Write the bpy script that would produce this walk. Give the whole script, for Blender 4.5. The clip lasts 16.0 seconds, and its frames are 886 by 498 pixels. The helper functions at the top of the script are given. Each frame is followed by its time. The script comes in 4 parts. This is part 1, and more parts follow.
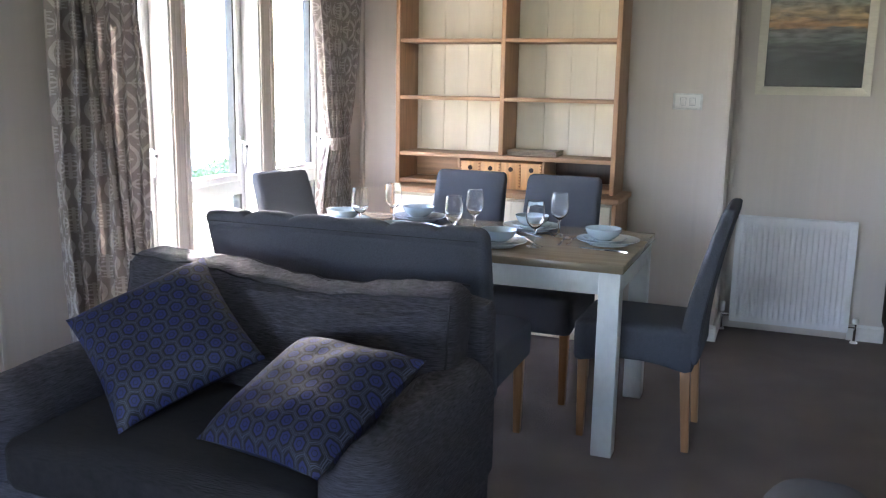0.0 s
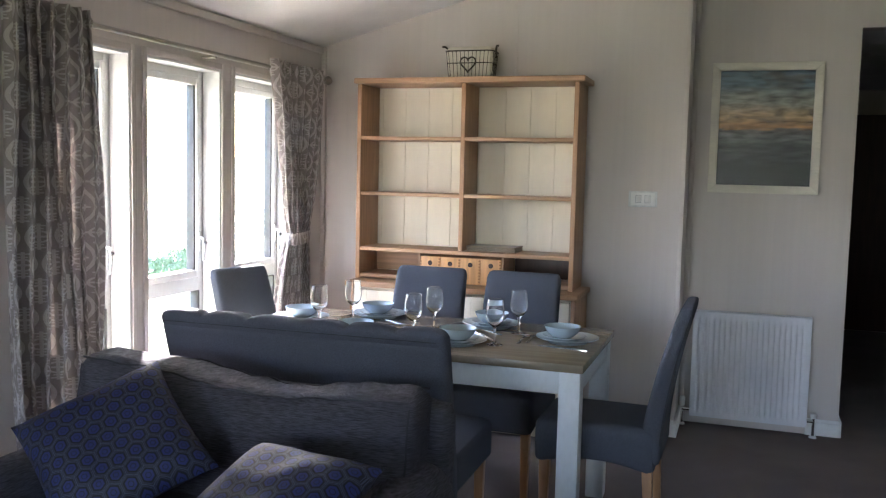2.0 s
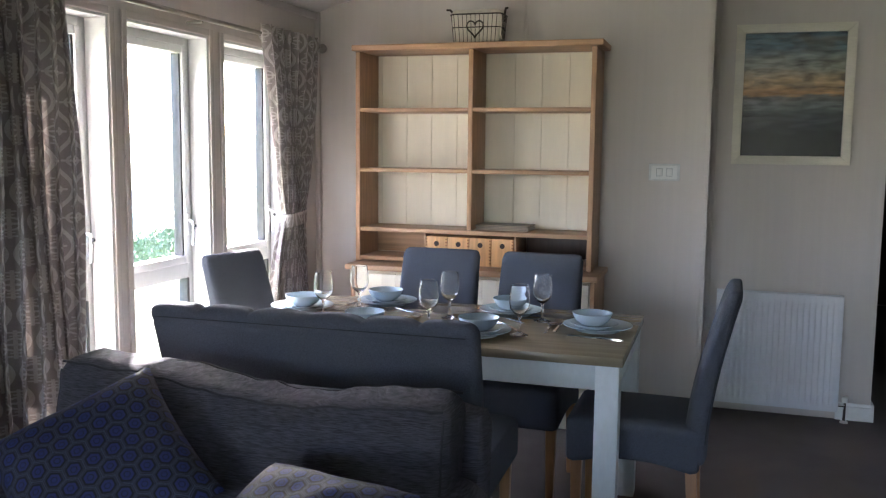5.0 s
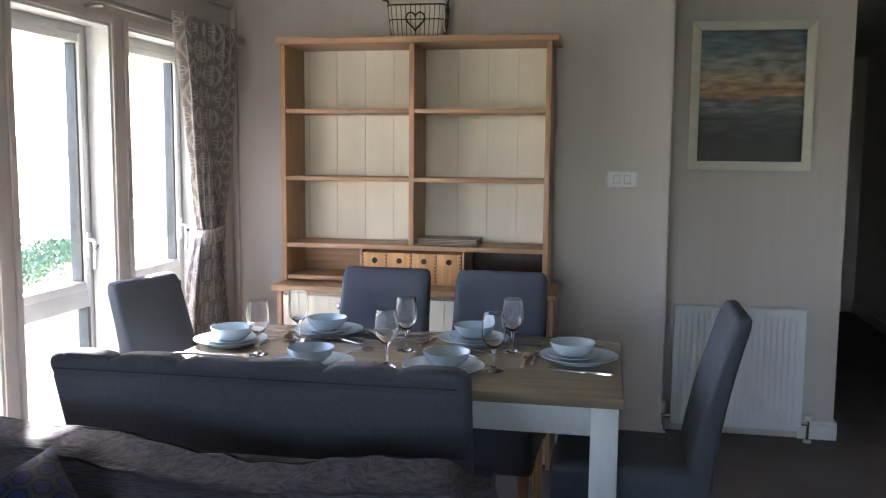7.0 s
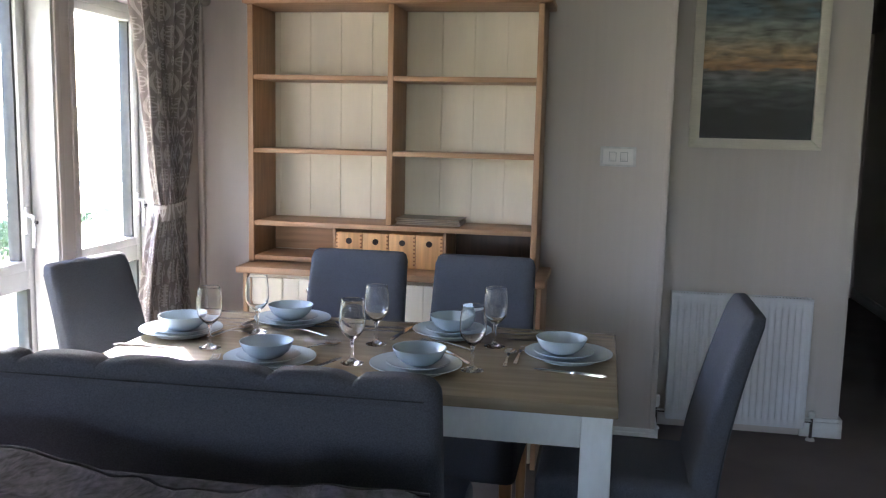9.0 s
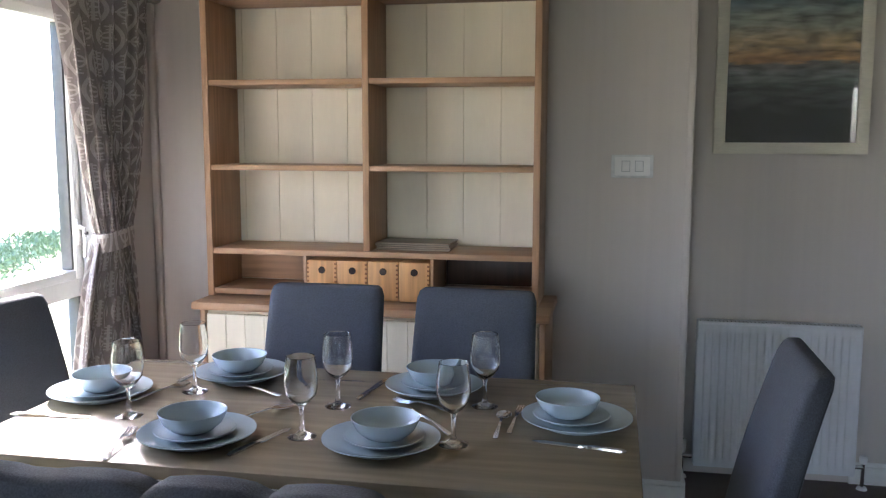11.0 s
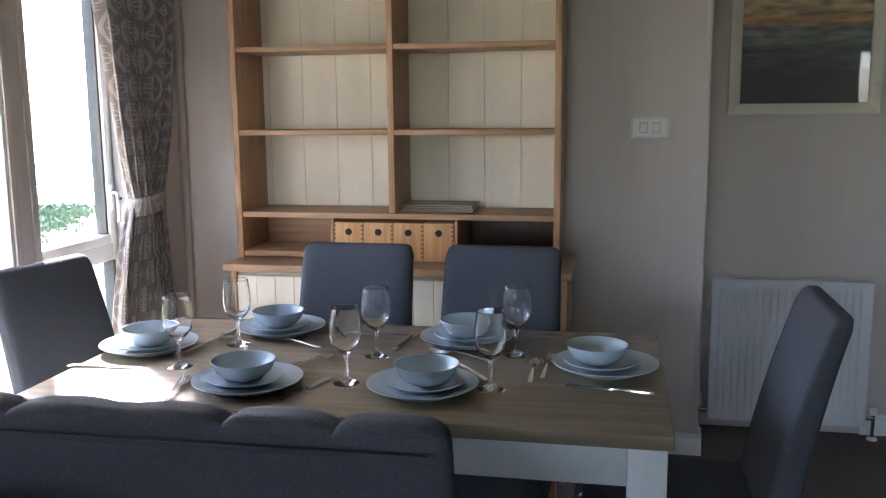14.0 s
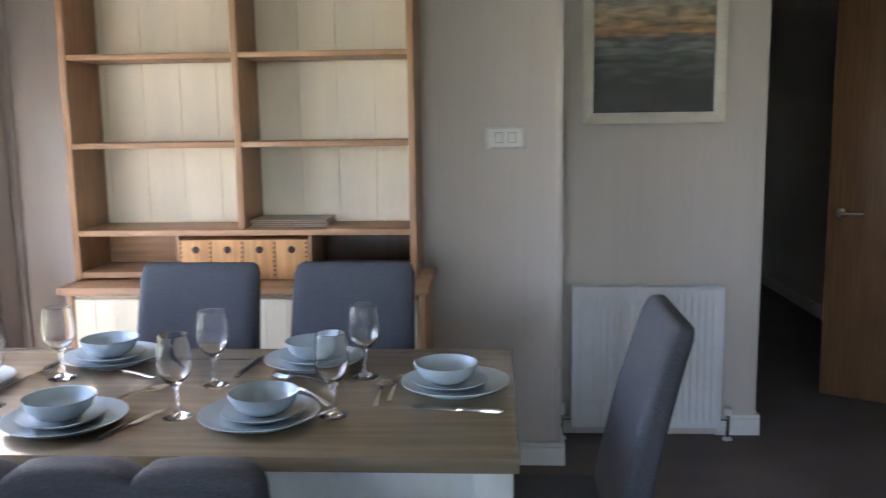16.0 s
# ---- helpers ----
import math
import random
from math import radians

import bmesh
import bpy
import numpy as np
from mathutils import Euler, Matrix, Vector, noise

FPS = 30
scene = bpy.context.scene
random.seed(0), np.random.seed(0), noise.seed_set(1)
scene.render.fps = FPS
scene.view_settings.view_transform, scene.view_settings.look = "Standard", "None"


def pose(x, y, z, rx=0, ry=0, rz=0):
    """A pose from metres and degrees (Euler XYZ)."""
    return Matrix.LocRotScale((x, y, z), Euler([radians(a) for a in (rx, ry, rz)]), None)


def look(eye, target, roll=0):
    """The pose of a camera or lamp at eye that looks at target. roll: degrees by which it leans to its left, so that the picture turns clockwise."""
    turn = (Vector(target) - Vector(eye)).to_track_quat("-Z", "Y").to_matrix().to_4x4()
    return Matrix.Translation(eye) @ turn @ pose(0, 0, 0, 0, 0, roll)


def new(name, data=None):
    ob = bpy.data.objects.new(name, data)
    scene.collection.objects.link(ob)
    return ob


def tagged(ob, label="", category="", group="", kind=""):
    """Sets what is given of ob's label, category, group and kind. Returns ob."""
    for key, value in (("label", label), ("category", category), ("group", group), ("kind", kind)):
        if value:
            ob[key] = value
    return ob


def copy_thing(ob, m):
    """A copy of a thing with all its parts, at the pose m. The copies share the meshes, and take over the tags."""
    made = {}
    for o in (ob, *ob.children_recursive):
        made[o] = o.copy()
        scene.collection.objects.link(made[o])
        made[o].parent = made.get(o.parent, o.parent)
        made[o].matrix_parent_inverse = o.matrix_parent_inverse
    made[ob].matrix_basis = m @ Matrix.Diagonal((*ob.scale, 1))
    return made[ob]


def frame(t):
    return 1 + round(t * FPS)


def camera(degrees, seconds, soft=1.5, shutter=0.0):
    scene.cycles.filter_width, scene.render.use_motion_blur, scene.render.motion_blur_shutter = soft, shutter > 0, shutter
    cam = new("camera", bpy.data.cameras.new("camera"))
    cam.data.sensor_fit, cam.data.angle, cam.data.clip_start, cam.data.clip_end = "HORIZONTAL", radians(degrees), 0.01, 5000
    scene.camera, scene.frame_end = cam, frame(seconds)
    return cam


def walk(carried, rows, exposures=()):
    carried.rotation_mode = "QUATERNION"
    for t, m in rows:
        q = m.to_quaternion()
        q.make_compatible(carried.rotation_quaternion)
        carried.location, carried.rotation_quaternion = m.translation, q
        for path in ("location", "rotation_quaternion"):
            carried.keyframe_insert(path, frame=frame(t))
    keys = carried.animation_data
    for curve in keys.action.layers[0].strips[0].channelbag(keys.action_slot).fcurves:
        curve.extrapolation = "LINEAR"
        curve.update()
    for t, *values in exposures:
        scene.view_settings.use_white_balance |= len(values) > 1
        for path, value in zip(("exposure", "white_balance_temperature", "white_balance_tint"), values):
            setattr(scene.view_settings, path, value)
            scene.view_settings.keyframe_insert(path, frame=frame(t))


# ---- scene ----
import functools

cam = camera(53.4, 16.0, soft=1.2, shutter=0.3)
PATH = [
    (0, (0.017, 0.167, 1.414), (-0.692, 2.0, 1.042), 1.0),
    (0.5, (0.017, 0.178, 1.414), (-0.672, 2.024, 1.073), 0.6),
    (1, (0.02, 0.179, 1.442), (-0.644, 2.047, 1.179), 0.1),
    (1.5, (0.015, 0.174, 1.461), (-0.632, 2.057, 1.275), 0.5),
    (2, (0.018, 0.176, 1.456), (-0.621, 2.064, 1.283), 1.3),
    (2.5, (0.019, 0.181, 1.452), (-0.616, 2.069, 1.269), 1.5),
    (3, (0.025, 0.178, 1.453), (-0.603, 2.067, 1.265), 1.6),
    (3.5, (0.018, 0.191, 1.448), (-0.605, 2.079, 1.229), 1.6),
    (4, (-0.024, 0.279, 1.441), (-0.668, 2.156, 1.192), 0.8),
    (6.5, (-0.518, 0.734, 1.461), (-0.946, 2.678, 1.27), 0.2),
    (7, (-0.556, 0.862, 1.455), (-0.929, 2.815, 1.237), 0.5),
    (7.5, (-0.573, 0.982, 1.455), (-0.924, 2.938, 1.229), 1.2),
    (8, (-0.57, 1.03, 1.441), (-0.959, 2.977, 1.198), 1.0),
    (8.5, (-0.57, 1.086, 1.44), (-0.927, 3.035, 1.168), 1.5),
    (11, (-0.575, 1.745, 1.437), (-0.954, 3.693, 1.188), 0.1),
    (11.5, (-0.554, 1.787, 1.458), (-0.981, 3.733, 1.275), -0.9),
    (12, (-0.573, 1.781, 1.4), (-1.092, 3.681, 1.054), -2.4),
    (12.5, (-0.599, 1.721, 1.398), (-1.077, 3.625, 1.014), -2.1),
    (13, (-0.619, 1.648, 1.407), (-1.03, 3.573, 1.055), -1.7),
    (13.5, (-0.63, 1.629, 1.411), (-1.022, 3.563, 1.086), -1.2),
    (14, (-0.63, 1.626, 1.412), (-1.016, 3.564, 1.098), -0.5),
    (14.5, (-0.631, 1.631, 1.412), (-1.005, 3.573, 1.112), -0.2),
    (15, (-0.626, 1.631, 1.416), (-0.984, 3.578, 1.13), -0.2),
    (15.5, (-0.62, 1.641, 1.415), (-0.939, 3.595, 1.127), -0.5),
    (16, (-0.551, 1.74, 1.411), (-0.67, 3.715, 1.117), -0.8),
]
BASE = 3.88
STOPS = [(0, 0.70), (1, 0.50), (1.5, 0.40), (3.5, 0.33), (6.5, 0.0), (8.5, -0.04), (11, -0.05), (11.5, 0.10), (12, -0.72), (12.5, -0.47), (13, -0.33), (14.5, -0.26), (15.5, -0.14), (16, 0.33)]
walk(cam, [(t, look(eye, target, roll)) for t, eye, target, roll in PATH], [(t, BASE + e, 6000, 21) for t, e in STOPS])

# ---- light ----
world = bpy.data.worlds.new("sky")
scene.world = world
world.use_nodes = True
wn = world.node_tree.nodes
sky = wn.new("ShaderNodeTexSky")
sky.sky_type, sky.sun_disc = "NISHITA", False
sky.sun_elevation, sky.sun_rotation = radians(34), radians(323)
sky.air_density, sky.dust_density = 1.0, 1.3
wn["Background"].inputs[1].default_value = 0.15
world.node_tree.links.new(sky.outputs[0], wn["Background"].inputs[0])
sun = new("sun", bpy.data.lights.new("sun", "SUN"))
sun.data.energy, sun.data.angle, sun.data.color = 3.8, radians(1.2), (1.0, 0.93, 0.82)
sun.matrix_world = look((0, 0, 0), (0.52, -0.70, -0.58))


def fill_lamp(name, at, to, w, h, watts, color):
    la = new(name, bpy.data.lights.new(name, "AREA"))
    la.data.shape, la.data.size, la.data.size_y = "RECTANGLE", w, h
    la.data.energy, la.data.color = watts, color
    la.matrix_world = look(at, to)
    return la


# fill area lamp added in the unseen front wall, tipped up at the ceiling
fill_lamp("added_front_fill", (-1.45, -3.05, 1.5), (-1.2, 0, 2.4), 1.6, 1.2, 0.9, (1.0, 0.94, 0.86))


# ---- materials ----
def mat(name, color, rough=0.6, metal=0.0, vary=0.12, scale=30, bump=0.1, stretch=(1, 1, 1), dist=0.002, blotch=0.08, coords="Object"):
    m = bpy.data.materials.new(name)
    m.use_nodes = True
    n, l = m.node_tree.nodes, m.node_tree.links
    b = n["Principled BSDF"]
    b.inputs["Roughness"].default_value, b.inputs["Metallic"].default_value = rough, metal
    tc, mp = n.new("ShaderNodeTexCoord"), n.new("ShaderNodeMapping")
    mp.inputs["Scale"].default_value = stretch
    l.new(tc.outputs[coords], mp.inputs[0])
    a, c = n.new("ShaderNodeTexNoise"), n.new("ShaderNodeTexNoise")
    a.inputs["Scale"].default_value, a.inputs["Detail"].default_value = scale, 6
    c.inputs["Scale"].default_value, c.inputs["Detail"].default_value = 2.3, 3
    l.new(mp.outputs[0], a.inputs[0]), l.new(mp.outputs[0], c.inputs[0])
    r1, r2 = n.new("ShaderNodeMapRange"), n.new("ShaderNodeMapRange")
    for r, k in ((r1, vary), (r2, blotch)):
        r.inputs[1].default_value, r.inputs[2].default_value = 0.3, 0.7
        r.inputs[3].default_value, r.inputs[4].default_value = 1 - k, 1 + k
    l.new(a.outputs[0], r1.inputs[0]), l.new(c.outputs[0], r2.inputs[0])
    mu = n.new("ShaderNodeMath")
    mu.operation = "MULTIPLY"
    l.new(r1.outputs[0], mu.inputs[0]), l.new(r2.outputs[0], mu.inputs[1])
    vm = n.new("ShaderNodeVectorMath")
    vm.operation = "SCALE"
    vm.inputs[0].default_value = color
    l.new(mu.outputs[0], vm.inputs["Scale"])
    l.new(vm.outputs[0], b.inputs["Base Color"])
    if bump:
        bp = n.new("ShaderNodeBump")
        bp.inputs["Strength"].default_value, bp.inputs["Distance"].default_value = bump, dist
        l.new(a.outputs[0], bp.inputs["Height"]), l.new(bp.outputs[0], b.inputs["Normal"])
    return m


def wood(name, color, axis, rough=0.45):
    """Straight grain running along one axis of the object."""
    s = [28, 28, 28]
    s["xyz".index(axis)] = 1.6
    m = mat(name, color, rough, 0, 0.17, 2.2, 0.10, s, 0.0008, 0.1)
    return m


def math_node(m, op, a, b=None):
    k = m.node_tree.nodes.new("ShaderNodeMath")
    k.operation = op
    for i, v in enumerate((a, b)):
        if v is None:
            continue
        if isinstance(v, (int, float)):
            k.inputs[i].default_value = v
        else:
            m.node_tree.links.new(v, k.inputs[i])
    return k.outputs[0]


def uv_split(m, su, sv):
    n, l = m.node_tree.nodes, m.node_tree.links
    tc, sp = n.new("ShaderNodeTexCoord"), n.new("ShaderNodeSeparateXYZ")
    l.new(tc.outputs["UV"], sp.inputs[0])
    return math_node(m, "MULTIPLY", sp.outputs[0], su), math_node(m, "MULTIPLY", sp.outputs[1], sv)


def ramp(m, src, stops, mode="CONSTANT"):
    r = m.node_tree.nodes.new("ShaderNodeValToRGB")
    r.color_ramp.interpolation = mode
    e = r.color_ramp.elements
    while len(e) < len(stops):
        e.new(0.5)
    for k, (p, c) in zip(e, stops):
        k.position, k.color = p, (*c, 1)
    m.node_tree.links.new(src, r.inputs[0])
    return r.outputs[0]


def weave(m, color_out, scale=900, strength=0.25):
    """Colour with a fine woven grain and bump."""
    n, l = m.node_tree.nodes, m.node_tree.links
    t = n.new("ShaderNodeTexNoise")
    t.inputs["Scale"].default_value = scale
    tc = n.new("ShaderNodeTexCoord")
    l.new(tc.outputs["Object"], t.inputs[0])
    r = n.new("ShaderNodeMapRange")
    r.inputs[1].default_value, r.inputs[2].default_value, r.inputs[3].default_value, r.inputs[4].default_value = 0.3, 0.7, 0.75, 1.25
    l.new(t.outputs[0], r.inputs[0])
    v = n.new("ShaderNodeVectorMath")
    v.operation = "SCALE"
    l.new(color_out, v.inputs[0]), l.new(r.outputs[0], v.inputs["Scale"])
    b = n["Principled BSDF"]
    l.new(v.outputs[0], b.inputs["Base Color"])
    bp = n.new("ShaderNodeBump")
    bp.inputs["Strength"].default_value, bp.inputs["Distance"].default_value = strength, 0.001
    l.new(t.outputs[0], bp.inputs["Height"]), l.new(bp.outputs[0], b.inputs["Normal"])


def plain(name, rough):
    m = bpy.data.materials.new(name)
    m.use_nodes = True
    m.node_tree.nodes["Principled BSDF"].inputs["Roughness"].default_value = rough
    return m


def ogee_material():
    """Taupe curtain cloth with a pale interlaced ogee and medallion pattern."""
    m = plain("curtain_cloth", 0.75)
    u, v = uv_split(m, 1 / 0.092, 1 / 0.20)
    cmp = lambda op, a, b: math_node(m, op, a, b)
    band = lambda f, lo, hi: cmp("MULTIPLY", cmp("GREATER_THAN", f, lo), cmp("LESS_THAN", f, hi))
    both = lambda a, b: cmp("MULTIPLY", a, b)
    any_of = lambda *k: functools.reduce(lambda a, b: cmp("MAXIMUM", a, b), k)
    sw = cmp("MULTIPLY", math_node(m, "SINE", cmp("MULTIPLY", v, 2 * math.pi)), 0.17)
    lines = None
    for sgn in (1, -1):
        a = cmp("ADD", u, cmp("MULTIPLY", sw, sgn))
        f = math_node(m, "ABSOLUTE", cmp("SUBTRACT", math_node(m, "FRACT", cmp("ADD", a, 0.25 * sgn)), 0.5))
        g = cmp("LESS_THAN", f, 0.05)
        lines = g if lines is None else any_of(lines, g)
    for off in (0.0, 0.5):
        du = math_node(m, "ABSOLUTE", cmp("SUBTRACT", math_node(m, "FRACT", cmp("ADD", u, off)), 0.5))
        dv = math_node(m, "ABSOLUTE", cmp("SUBTRACT", math_node(m, "FRACT", cmp("ADD", v, off + 0.25)), 0.5))
        rr = math_node(m, "SQRT", cmp("ADD", cmp("MULTIPLY", du, du), cmp("MULTIPLY", cmp("MULTIPLY", dv, dv), 4.0)))
        wheel = any_of(band(rr, 0.17, 0.23), cmp("LESS_THAN", rr, 0.06))
        stem = both(cmp("LESS_THAN", du, 0.035), cmp("LESS_THAN", dv, 0.24))
        arm = both(cmp("LESS_THAN", dv, 0.018), cmp("LESS_THAN", du, 0.30))
        cap = both(cmp("LESS_THAN", du, 0.13), band(dv, 0.19, 0.215))
        foot = both(cmp("LESS_THAN", du, 0.09), band(dv, 0.135, 0.155))
        lines = any_of(lines, wheel, stem, arm, cap, foot)
    weave(m, ramp(m, lines, [(0.0, (0.27, 0.23, 0.215)), (0.5, (0.53, 0.49, 0.46))]), 700, 0.2)
    n, l = m.node_tree.nodes, m.node_tree.links
    tr, mx = n.new("ShaderNodeBsdfTranslucent"), n.new("ShaderNodeMixShader")
    tr.inputs[0].default_value, mx.inputs[0].default_value = (0.52, 0.48, 0.45, 1), 0.20
    l.new(n["Principled BSDF"].outputs[0], mx.inputs[1]), l.new(tr.outputs[0], mx.inputs[2])
    l.new(mx.outputs[0], n["Material Output"].inputs[0])
    return m


def hex_material():
    """Navy scatter-cushion cloth with outlined blue hexagons."""
    m = plain("hexagon_cloth", 0.6)
    u, v = uv_split(m, 1 / 0.047, 1 / 0.047)
    r3 = math.sqrt(3)
    cells = []
    for ou, ov in ((0, 0), (0.5, r3 / 2)):
        a = math_node(m, "SUBTRACT", math_node(m, "FRACT", math_node(m, "ADD", u, ou)), 0.5)
        b = math_node(m, "SUBTRACT", math_node(m, "MULTIPLY", math_node(m, "FRACT", math_node(m, "MULTIPLY", math_node(m, "ADD", v, ov), 1 / r3)), r3), r3 / 2)
        a, b = math_node(m, "ABSOLUTE", a), math_node(m, "ABSOLUTE", b)
        cells.append(math_node(m, "MAXIMUM", a, math_node(m, "ADD", math_node(m, "MULTIPLY", a, 0.5), math_node(m, "MULTIPLY", b, r3 / 2))))
    d = math_node(m, "MINIMUM", cells[0], cells[1])
    c = ramp(m, d, [(0.0, (0.013, 0.021, 0.105)), (0.12, (0.003, 0.004, 0.012)), (0.16, (0.013, 0.021, 0.105)), (0.29, (0.001, 0.001, 0.003)), (0.375, (0.007, 0.008, 0.018)),
                    (0.41, (0.050, 0.057, 0.088)), (0.43, (0.004, 0.005, 0.010)), (0.475, (0.050, 0.057, 0.088))])
    weave(m, c, 800, 0.25)
    return m


def painting_material():
    """Sunset seascape: teal sky, orange horizon, dark rolling sea. Local x and z in metres from the centre."""
    m = plain("painted_seascape", 0.35)
    n, l = m.node_tree.nodes, m.node_tree.links
    tc, mp = n.new("ShaderNodeTexCoord"), n.new("ShaderNodeMapping")
    mp.inputs["Scale"].default_value = (4, 4, 16)
    l.new(tc.outputs["Object"], mp.inputs[0])
    t = n.new("ShaderNodeTexNoise")
    t.inputs["Scale"].default_value, t.inputs["Detail"].default_value, t.inputs["Distortion"].default_value = 1.3, 8, 0.8
    l.new(mp.outputs[0], t.inputs[0])
    sp = n.new("ShaderNodeSeparateXYZ")
    l.new(tc.outputs["Object"], sp.inputs[0])
    h0 = math_node(m, "ADD", math_node(m, "MULTIPLY", sp.outputs[2], 1 / 0.66), 0.5)
    x0 = math_node(m, "MULTIPLY", sp.outputs[0], 1 / 0.25)
    wob = math_node(m, "MULTIPLY", math_node(m, "SUBTRACT", t.outputs[0], 0.5), 0.10)
    h = math_node(m, "ADD", h0, wob)
    c = ramp(m, h, [(0.0, (0.012, 0.015, 0.012)), (0.14, (0.016, 0.021, 0.018)), (0.32, (0.060, 0.075, 0.068)), (0.42, (0.19, 0.21, 0.19)), (0.485, (0.17, 0.165, 0.14)),
                    (0.505, (0.50, 0.29, 0.13)), (0.60, (0.52, 0.38, 0.20)), (0.74, (0.33, 0.35, 0.28)), (0.90, (0.13, 0.21, 0.24))], "EASE")
    # broad cloud banks, darker and browner towards one side
    cl, mp3 = n.new("ShaderNodeTexNoise"), n.new("ShaderNodeMapping")
    mp3.inputs["Scale"].default_value, mp3.inputs["Location"].default_value = (5.5, 5.5, 11), (1.7, 0.4, 2.2)
    l.new(tc.outputs["Object"], mp3.inputs[0]), l.new(mp3.outputs[0], cl.inputs[0])
    cl.inputs["Scale"].default_value, cl.inputs["Detail"].default_value, cl.inputs["Distortion"].default_value = 1.0, 7, 0.6
    bank = n.new("ShaderNodeMapRange")
    bank.inputs[1].default_value, bank.inputs[2].default_value = 0.50, 0.66
    l.new(math_node(m, "ADD", cl.outputs[0], math_node(m, "MULTIPLY", x0, 0.05)), bank.inputs[0])
    above = n.new("ShaderNodeMapRange")
    above.inputs[1].default_value, above.inputs[2].default_value = 0.50, 0.56
    l.new(h, above.inputs[0])
    mix = n.new("ShaderNodeMix")
    mix.data_type = "RGBA"
    mix.inputs["B"].default_value = (0.13, 0.125, 0.10, 1)
    l.new(math_node(m, "MULTIPLY", math_node(m, "MULTIPLY", bank.outputs[0], above.outputs[0]), 0.8), mix.inputs["Factor"])
    l.new(c, mix.inputs["A"])
    c = mix.outputs["Result"]
    w = n.new("ShaderNodeTexNoise")
    mp2 = n.new("ShaderNodeMapping")
    mp2.inputs["Scale"].default_value = (9, 9, 42)
    l.new(tc.outputs["Object"], mp2.inputs[0]), l.new(mp2.outputs[0], w.inputs[0])
    w.inputs["Scale"].default_value, w.inputs["Detail"].default_value = 1.0, 7
    k = n.new("ShaderNodeMapRange")
    k.inputs[1].default_value, k.inputs[2].default_value, k.inputs[3].default_value, k.inputs[4].default_value = 0.3, 0.7, 0.40, 1.55
    l.new(w.outputs[0], k.inputs[0])
    v = n.new("ShaderNodeVectorMath")
    v.operation = "SCALE"
    l.new(c, v.inputs[0]), l.new(k.outputs[0], v.inputs["Scale"])
    l.new(v.outputs[0], n["Principled BSDF"].inputs["Base Color"])
    return m


def glass_material(name, rough=0.0, ior=1.45):
    m = plain(name, rough)
    b = m.node_tree.nodes["Principled BSDF"]
    b.inputs["Transmission Weight"].default_value, b.inputs["IOR"].default_value = 1.0, ior
    b.inputs["Base Color"].default_value = (1, 1, 1, 1)
    return m


WALL = mat("wall_panel", (0.60, 0.545, 0.505), 0.5, 0, 0.022, 34, 0.02, (1, 1, 0.03), 0.0005, 0.03)
WARM = mat("cream_paint", (0.78, 0.72, 0.62), 0.5, 0, 0.03, 50, 0.05)
CEIL = mat("ceiling_board", (0.80, 0.78, 0.74), 0.7, 0, 0.03, 90, 0.1)
CARPET = mat("carpet", (0.155, 0.128, 0.120), 0.95, 0, 0.30, 420, 0.9, (1, 1, 1), 0.006, 0.15)
WHITE = mat("white_paint", (0.78, 0.78, 0.76), 0.4, 0, 0.03, 40, 0.04)
UPVC = mat("white_upvc", (0.80, 0.80, 0.78), 0.3, 0, 0.02, 30, 0.0)
GASKET = mat("grey_gasket", (0.10, 0.10, 0.10), 0.6)
RAD = mat("radiator_enamel", (0.70, 0.71, 0.73), 0.35, 0, 0.02, 40, 0.03)
OAK_X, OAK_Y, OAK_Z = (wood("oak_" + a, (0.42, 0.25, 0.14), a) for a in "xyz")
TOP_OAK = mat("table_oak", (0.25, 0.203, 0.137), 0.26, 0, 0.13, 1.8, 0.04, (1.6, 17, 17), 0.0006, 0.10)
LEG_OAK = wood("leg_oak", (0.36, 0.19, 0.085), "z", 0.4)
BOX_WOOD = wood("drawer_pine", (0.62, 0.33, 0.13), "z", 0.45)
HOLE_SHADE = mat("hole_shade", (0.03, 0.015, 0.01), 0.7)
CREAM = mat("cream_board", (0.83, 0.77, 0.63), 0.5, 0, 0.012, 30, 0.02, (3, 3, 0.6))
TABLE_WHITE = mat("painted_table_wood", (0.62, 0.66, 0.66), 0.4, 0, 0.04, 25, 0.06, (2, 2, 1))
GREY = mat("grey_chair_fabric", (0.068, 0.075, 0.094), 0.85, 0, 0.28, 330, 0.5, (1, 1, 1), 0.003, 0.08)
BENCH = mat("grey_bench_fabric", (0.072, 0.079, 0.100), 0.85, 0, 0.28, 300, 0.5, (1, 1, 1), 0.003, 0.08)
SOFA = mat("ribbed_slate_fabric", (0.056, 0.054, 0.066), 0.9, 0, 0.6, 9, 1.0, (4, 4, 62), 0.004, 0.1)
# sofa fabric ribbed for the seat, whose shade is put into a darker colour
SOFA_SEAT_SHADED = mat("ribbed_slate_seat_shaded", (0.016, 0.014, 0.015), 0.9, 0, 0.4, 9, 0.8, (4, 62, 4), 0.004, 0.1)
PIPING = mat("piping_cord", (0.035, 0.035, 0.042), 0.85)
CHINA = mat("pale_blue_china", (0.44, 0.525, 0.575), 0.12, 0, 0.02, 12, 0.0)
STEEL = mat("polished_steel", (0.62, 0.61, 0.60), 0.16, 1.0, 0.04, 60, 0.02)
CHROME = mat("chrome", (0.7, 0.7, 0.7), 0.12, 1.0, 0.02, 20, 0.0)
BRONZE = mat("brushed_nickel_rod", (0.34, 0.31, 0.28), 0.3, 1.0, 0.06, 40, 0.02)
